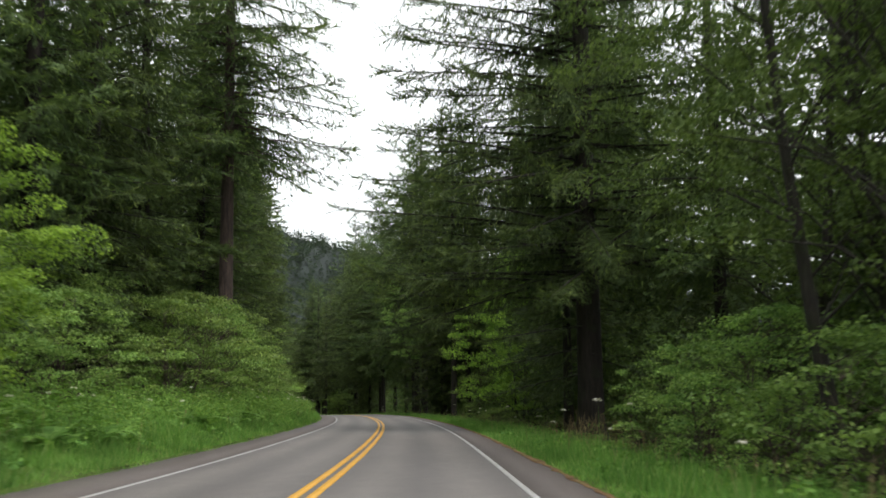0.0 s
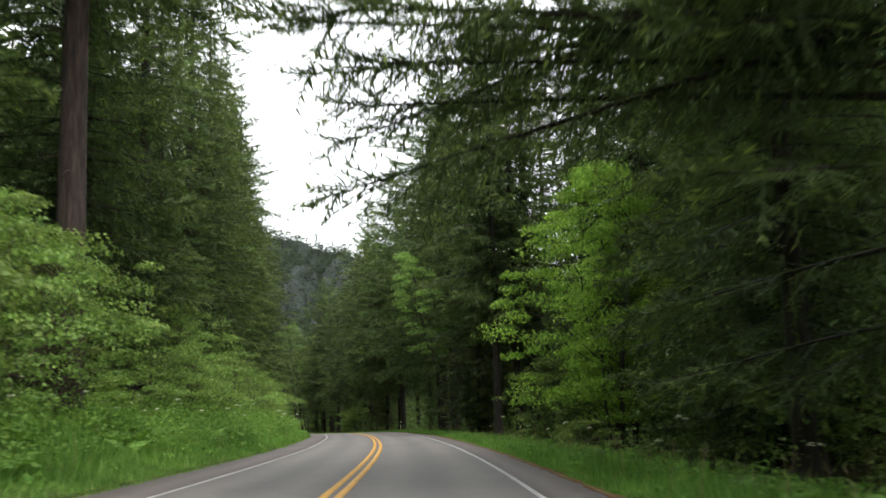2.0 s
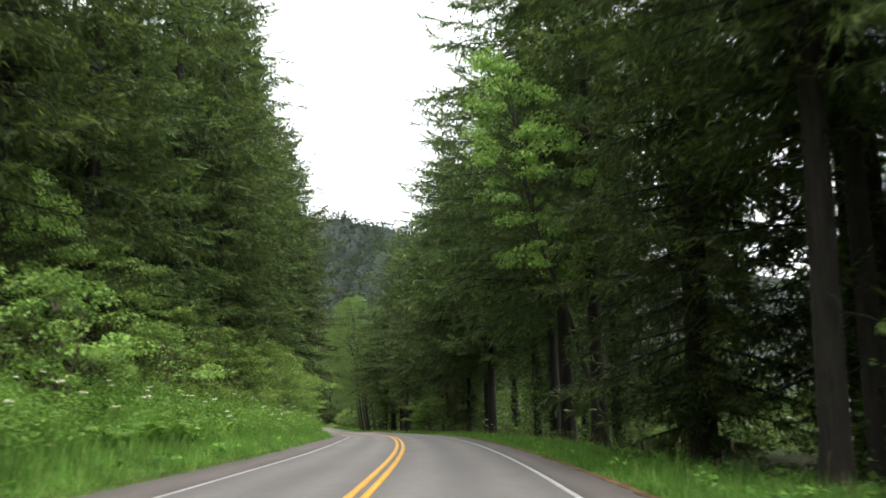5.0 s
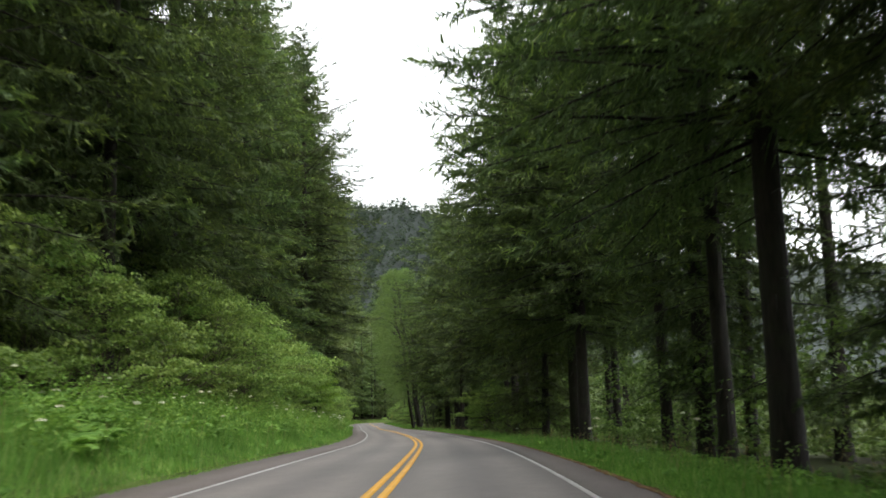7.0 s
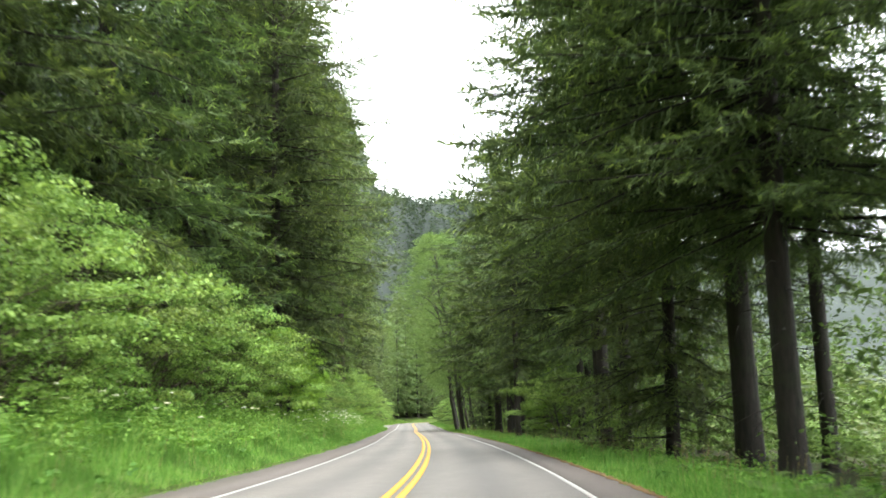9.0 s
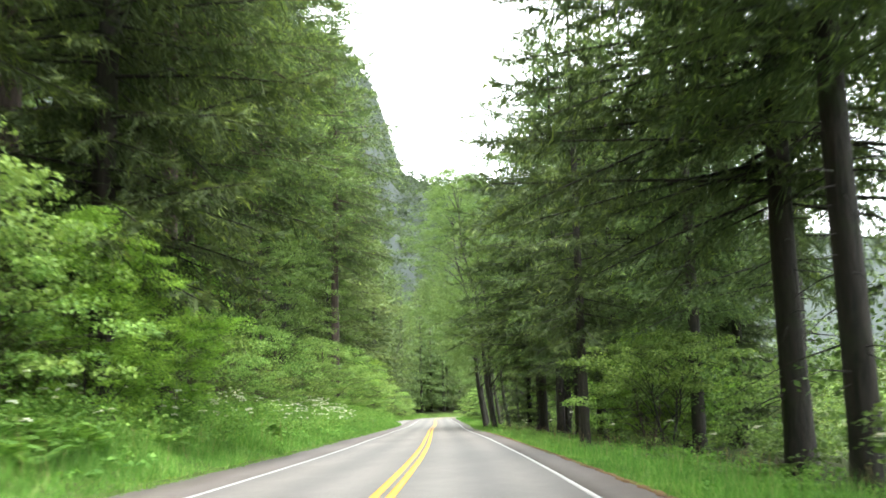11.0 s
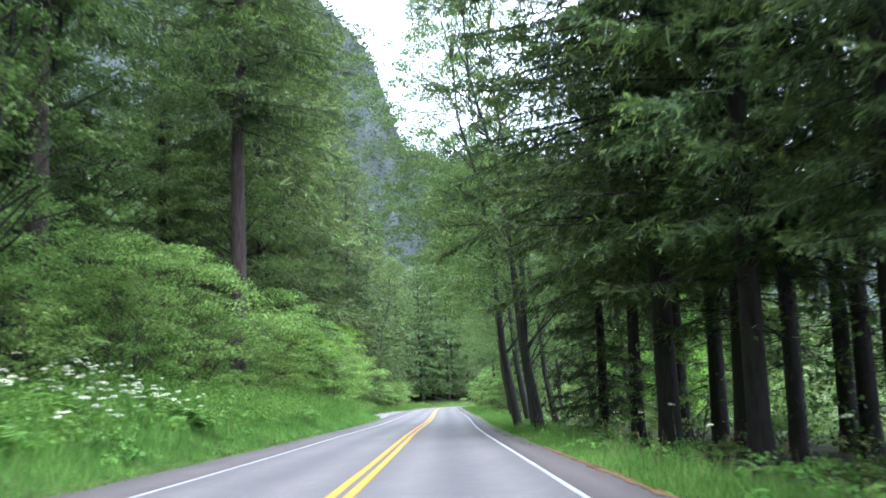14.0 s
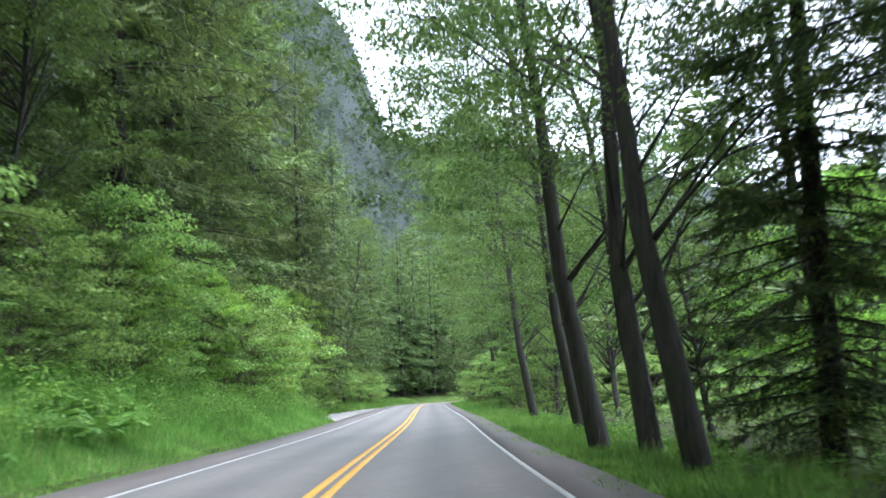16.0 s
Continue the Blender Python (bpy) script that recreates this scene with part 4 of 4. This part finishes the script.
# ---- grass, weeds and flowers ----
def grass(name, label, s0, s1, u0, u1, per, tall, seed, mat=GRASS, wide=0.022, clump=0.5):
    rng = np.random.default_rng(seed)
    n = int((s1 - s0) * abs(u1 - u0) * per)
    s, u = rng.uniform(s0, s1, n), u0 + (u1 - u0) * rng.random(n)
    keep = off_gravel(s, u) & (np.sin(s * 2.1 + 3 * np.sin(u * 1.3)) * np.sin(u * 2.7 + s * 0.7) + rng.random(n) * 2 > 1 - clump * 1.6)
    s, u = s[keep], u[keep]
    x, y = along(s, u)
    base = np.stack([x, y, ground_z(s, u) - 0.02], 1)
    n = len(s)
    edge = np.clip((abs(u) - min(abs(u0), abs(u1))) / 1.4, 0.4, 1)
    h = tall * edge * rng.uniform(0.45, 1.2, n) * (0.85 + 0.3 * np.sin(s * 0.8 + u))
    way = unit(np.stack([rng.normal(0, 0.3, n), rng.normal(0, 0.3, n), np.ones(n)], 1))
    a = rng.uniform(0, 6.28, n)
    side = np.stack([np.cos(a), np.sin(a), 0 * a], 1)
    v, f = blades(base, way, side, h, wide * rng.uniform(0.6, 1.4, n))
    return tagged(new(name, np_mesh(name, v, f, mat)), label, "grass", "", "stuff")


grass("verge_grass", "tall green grass on the sloping bank beside the road", -5, 340, -4.75, -9.8, 115, 0.86, 71, wide=0.027)
grass("verge_grass", "green grass along the shoulder under the trees", -5, 222, 4.3, 8.8, 105, 0.58, 72, wide=0.024)
grass("verge_grass", "narrow strip of green grass in front of the dark trunks", 222, 282, 4.3, 6.6, 105, 0.58, 81, wide=0.024)
grass("verge_grass", "green grass along the shoulder under the alders", 282, 340, 4.3, 8.8, 105, 0.58, 82, wide=0.024)
grass("edge_grass", "short fresh grass creeping over the road edge", -5, 340, -4.55, -6.4, 130, 0.3, 75, wide=0.03, clump=0.9)
grass("edge_grass", "short fresh grass creeping over the road edge", -5, 340, 4.05, 5.4, 130, 0.24, 76, wide=0.028, clump=0.9)
grass("edge_grass", "grass growing in over the narrow shoulder", 262, 345, 3.75, 5.0, 110, 0.34, 77, wide=0.03, clump=0.8)
grass("edge_moss", "lime green moss and short grass along the asphalt edge", -5, 300, 4.16, 4.8, 150, 0.13, 78, MOSS, wide=0.035, clump=0.8)
grass("edge_moss", "lime green moss and short grass along the asphalt edge", -5, 300, -4.74, -5.3, 150, 0.13, 79, MOSS, wide=0.035, clump=0.7)
grass("verge_grass", "far green verge grass", 340, 460, -4.75, -8.5, 30, 0.7, 73, wide=0.05)
grass("verge_grass", "far green verge grass", 340, 460, 4.15, 8.0, 30, 0.6, 74, wide=0.05)


def weeds(name, label, s0, s1, u0, u1, per, tall, seed, leaf=0.11, mat=WEED):
    rng = np.random.default_rng(seed)
    n = int((s1 - s0) * abs(u1 - u0) * per)
    s, u = rng.uniform(s0, s1, n), u0 + (u1 - u0) * rng.random(n)
    keep = off_gravel(s, u) & (np.sin(s * 0.9 + 2 * np.sin(u)) * np.sin(u * 1.7 + s * 0.4) > -0.15)
    s, u = s[keep], u[keep]
    x, y = along(s, u)
    h = tall * rng.uniform(0.4, 1.1, len(s))
    c = np.stack([x, y, ground_z(s, u) + h * 0.6], 1)
    v, f = leaves(rng, c, h * 0.5, 17, leaf, 0.9, 0.7)
    return tagged(new(name, np_mesh(name, v, f, mat)), label, "weeds", "", "stuff")


weeds("bank_weeds", "leafy green weeds and ferns on the bank", -5, 345, -5.6, -10.0, 6.4, 1.5, 81, 0.09)
weeds("edge_weeds", "leafy green weeds along the forest edge", -5, 345, 6.2, 10.0, 1.6, 0.6, 82)
weeds("forest_undergrowth", "low green undergrowth on the forest floor", -5, 345, 9.0, 26.0, 1.0, 1.2, 83, 0.13, LEAF_ALDER)


weeds("roadside_leaves", "broad light green leaves at the road's edge", 0, 290, 4.6, 6.6, 0.5, 0.4, 84, 0.12)
weeds("roadside_leaves", "broad light green leaves in the bank grass", 0, 290, -5.0, -7.0, 0.8, 0.5, 85, 0.13)


def ferns(name, label, s0, s1, u0, u1, count, tall, seed, mat=WEED):
    """Bracken: arching fronds with paired pinnae that shorten to the tip."""
    rng = np.random.default_rng(seed)
    s, u = rng.uniform(s0, s1, count), u0 + (u1 - u0) * rng.random(count)
    keep = np.sin(s * 0.5 + 1.5 * np.sin(u * 0.8)) + rng.random(count) * 1.6 > 0.7
    s, u = np.repeat(s[keep], 6), np.repeat(u[keep], 6)
    n = len(s)
    x, y = along(s, u)
    foot = np.stack([x, y, ground_z(s, u)], 1)
    a = rng.uniform(0, 6.28, n)
    out = np.stack([np.cos(a), np.sin(a), 0 * a], 1)
    side = np.stack([-np.sin(a), np.cos(a), 0 * a], 1)
    ln, rise = tall * rng.uniform(0.6, 1.15, n), rng.uniform(0.75, 1.1, n)
    up = np.array([0, 0, 1.0])

    def on(t):
        return foot + out * (ln * 0.75 * t)[:, None] + up * (ln * (rise * t - 0.62 * t**2.4))[:, None]

    pieces = []
    for k in range(9):
        t = np.full(n, 0.28 + 0.08 * k)
        p, way = on(t), unit(on(t + 0.05) - on(t - 0.05))
        pl = ln * (0.40 - 0.036 * k) * rng.uniform(0.85, 1.15, n)
        for sg in (1.0, -1.0):
            wd = unit(side * sg + way * 0.45 - up * 0.12)
            pieces.append(blades(p, wd, way, pl, ln * 0.105))
    v, f = joined(pieces)
    return tagged(new(name, np_mesh(name, v, f, mat)), label, "ferns", "", "stuff")


ferns("bracken", "bright green bracken ferns on the roadside bank", -2, 300, -6.2, -9.6, 1500, 1.15, 95)
ferns("bracken", "green sword ferns on the forest floor beside the verge", -2, 300, 6.8, 11.0, 420, 0.8, 96, LEAF_ALDER)


def stalks(name, label, s0, s1, u0, u1, count, tall, seed):
    """Dry stems with a feathery top."""
    rng = np.random.default_rng(seed)
    s, u = rng.uniform(s0, s1, count), u0 + (u1 - u0) * rng.random(count)
    x, y = along(s, u)
    foot = np.stack([x, y, ground_z(s, u) - 0.02], 1)
    way = unit(np.stack([rng.normal(0, 0.14, count), rng.normal(0, 0.14, count), np.ones(count)], 1))
    h = tall * rng.uniform(0.6, 1.1, count)
    a = rng.uniform(0, 6.28, count)
    pieces = [blades(foot, way, np.stack([np.cos(a), np.sin(a), 0 * a], 1), h, np.full(count, 0.018))]
    for k in range(6):
        b = foot + way * (h * (0.72 + 0.045 * k))[:, None]
        w = unit(way + rng.normal(0, 0.35, way.shape))
        pieces.append(blades(b, w, unit(rng.standard_normal(way.shape)), h * 0.12, np.full(count, 0.014)))
    v, f = joined(pieces)
    return tagged(new(name, np_mesh(name, v, f, STRAW)), label, "grass", "", "stuff")


stalks("dry_grass", "dry straw-coloured stalks at the foot of the old fir", 34, 48, 7.2, 9.4, 160, 1.3, 86)
stalks("dry_grass", "dry seed stalks standing in the green bank", 5, 290, -5.4, -9.0, 700, 0.95, 87)
stalks("dry_grass", "dry seed stalks at the forest edge", 5, 290, 5.2, 9.0, 900, 0.9, 88)


def umbels(name, label, spots_at, seed):
    """Cow parsley: thin stems that carry flat white flower heads."""
    rng = np.random.default_rng(seed)
    s, u = spots_at
    x, y = along(s, u)
    h = rng.uniform(0.9, 1.6, len(s))
    foot = np.stack([x, y, ground_z(s, u)], 1)
    lean = np.stack([rng.normal(0, 0.1, len(s)), rng.normal(0, 0.1, len(s)), np.ones(len(s))], 1)
    head = foot + lean * h[:, None]
    thing = tagged(new(name), label, "wildflowers", "", "stuff")
    a = rng.uniform(0, 6.28, len(s))
    v, f = blades(foot, unit(lean), np.stack([np.cos(a), np.sin(a), 0 * a], 1), h, np.full(len(s), 0.02))
    part("stems", np_mesh("stems", v, f, WEED), thing)
    v, f = leaves(rng, head, rng.uniform(0.06, 0.13, len(s)), 22, 0.055, 0.55, 1.2)
    part("flower_heads", np_mesh("flower_heads", v, f, PETAL), thing)
    return thing


fs_, fu_ = rng.normal(0, 1, 620), rng.random(620)
fl_s = np.concatenate([222 + 5 * fs_[:50], 238 + 6 * fs_[90:150], 254 + 4 * fs_[200:260], 261 + 2 * fs_[300:360], rng.uniform(130, 215, 70), rng.uniform(20, 125, 50)])
umbels("cow_parsley", "white umbels of cow parsley in the bank grass", (fl_s, -5.7 - 3.0 * fu_[: len(fl_s)]), 91)
umbels("cow_parsley", "few white umbels at the forest edge", (rng.uniform(10, 300, 40), rng.uniform(5.6, 8.0, 40)), 92)


# ---- the orange warning sign far along the road ----
def road_sign(s, u):
    sign = tagged(new("road_sign"), "orange diamond warning sign on a wooden post", "road sign")
    bm = bmesh.new()
    bmesh.ops.create_cube(bm, size=1, matrix=Matrix.Diagonal((0.09, 0.09, 3.0, 1)) @ Matrix.Translation((0, 0, 0.45)))
    bmesh.ops.bevel(bm, geom=bm.edges[:], offset=0.008, segments=1, affect="EDGES")
    me = bpy.data.meshes.new("post")
    bm.to_mesh(me)
    me.materials.append(POST_WOOD)
    part("post", me, sign)
    holder = sign
    for nm, y, mat, d in (("plate", -0.055, SIGN_BACK, 0.012), ("face", -0.066, SIGN_ORANGE, 0.006)):
        bm = bmesh.new()
        bmesh.ops.create_cube(bm, size=1, matrix=Matrix.Translation((0, y, 2.2)) @ Matrix.Rotation(radians(45), 4, "Y") @ Matrix.Diagonal((0.9, d, 0.9, 1)))
        bmesh.ops.bevel(bm, geom=[e for e in bm.edges if abs(e.verts[0].co.y - e.verts[1].co.y) > d * 0.5], offset=0.05, segments=3, affect="EDGES")
        me = bpy.data.meshes.new(nm)
        bm.to_mesh(me)
        me.materials.append(mat)
        holder = part(nm, me, holder)
    x, y = along(s, u)
    sign.matrix_basis = pose(float(x), float(y), float(ground_z(s, u)) + 0.0, 0, 0, math.degrees(float(np.interp(s, S_AT, hd))))
    return sign


road_sign(440, 6.6)


# ---- gravel pull-out on the bank side ----
gs_ = np.linspace(330.5, 391.5, 39)
cols_ = []
for k in range(6):
    u_ = -4.7 - gravel_width(gs_) * k / 5
    x_, y_ = along(gs_, u_)
    cols_.append(np.stack([x_, y_, np.maximum(road_z(gs_) + 0.012, ground_z(gs_, u_) + 0.03)], 1))
tagged(new("pull_out", np_mesh("pull_out", np.stack(cols_, 1).reshape(-1, 3), grid_faces(39, 6), GRAVEL)), "pale grey gravel pull-out beside the road", "gravel", "", "structure")

# trees on the valley floor below the road
vs_, vu_ = rng.uniform(-60, 480, 900), 44 + 330 * rng.random(900) ** 2
vx_, vy_ = along(vs_, vu_)
vv, vf = blade_trees(29, np.stack([vx_, vy_, ground_z(vs_, vu_) - 0.3], 1), rng.uniform(10, 17, 900), 36, 0.6)
tagged(new("valley_woods", np_mesh("valley_woods", vv, vf, NEEDLE_LIGHT)), "scattered green woods on the valley floor", "forest", "", "stuff")
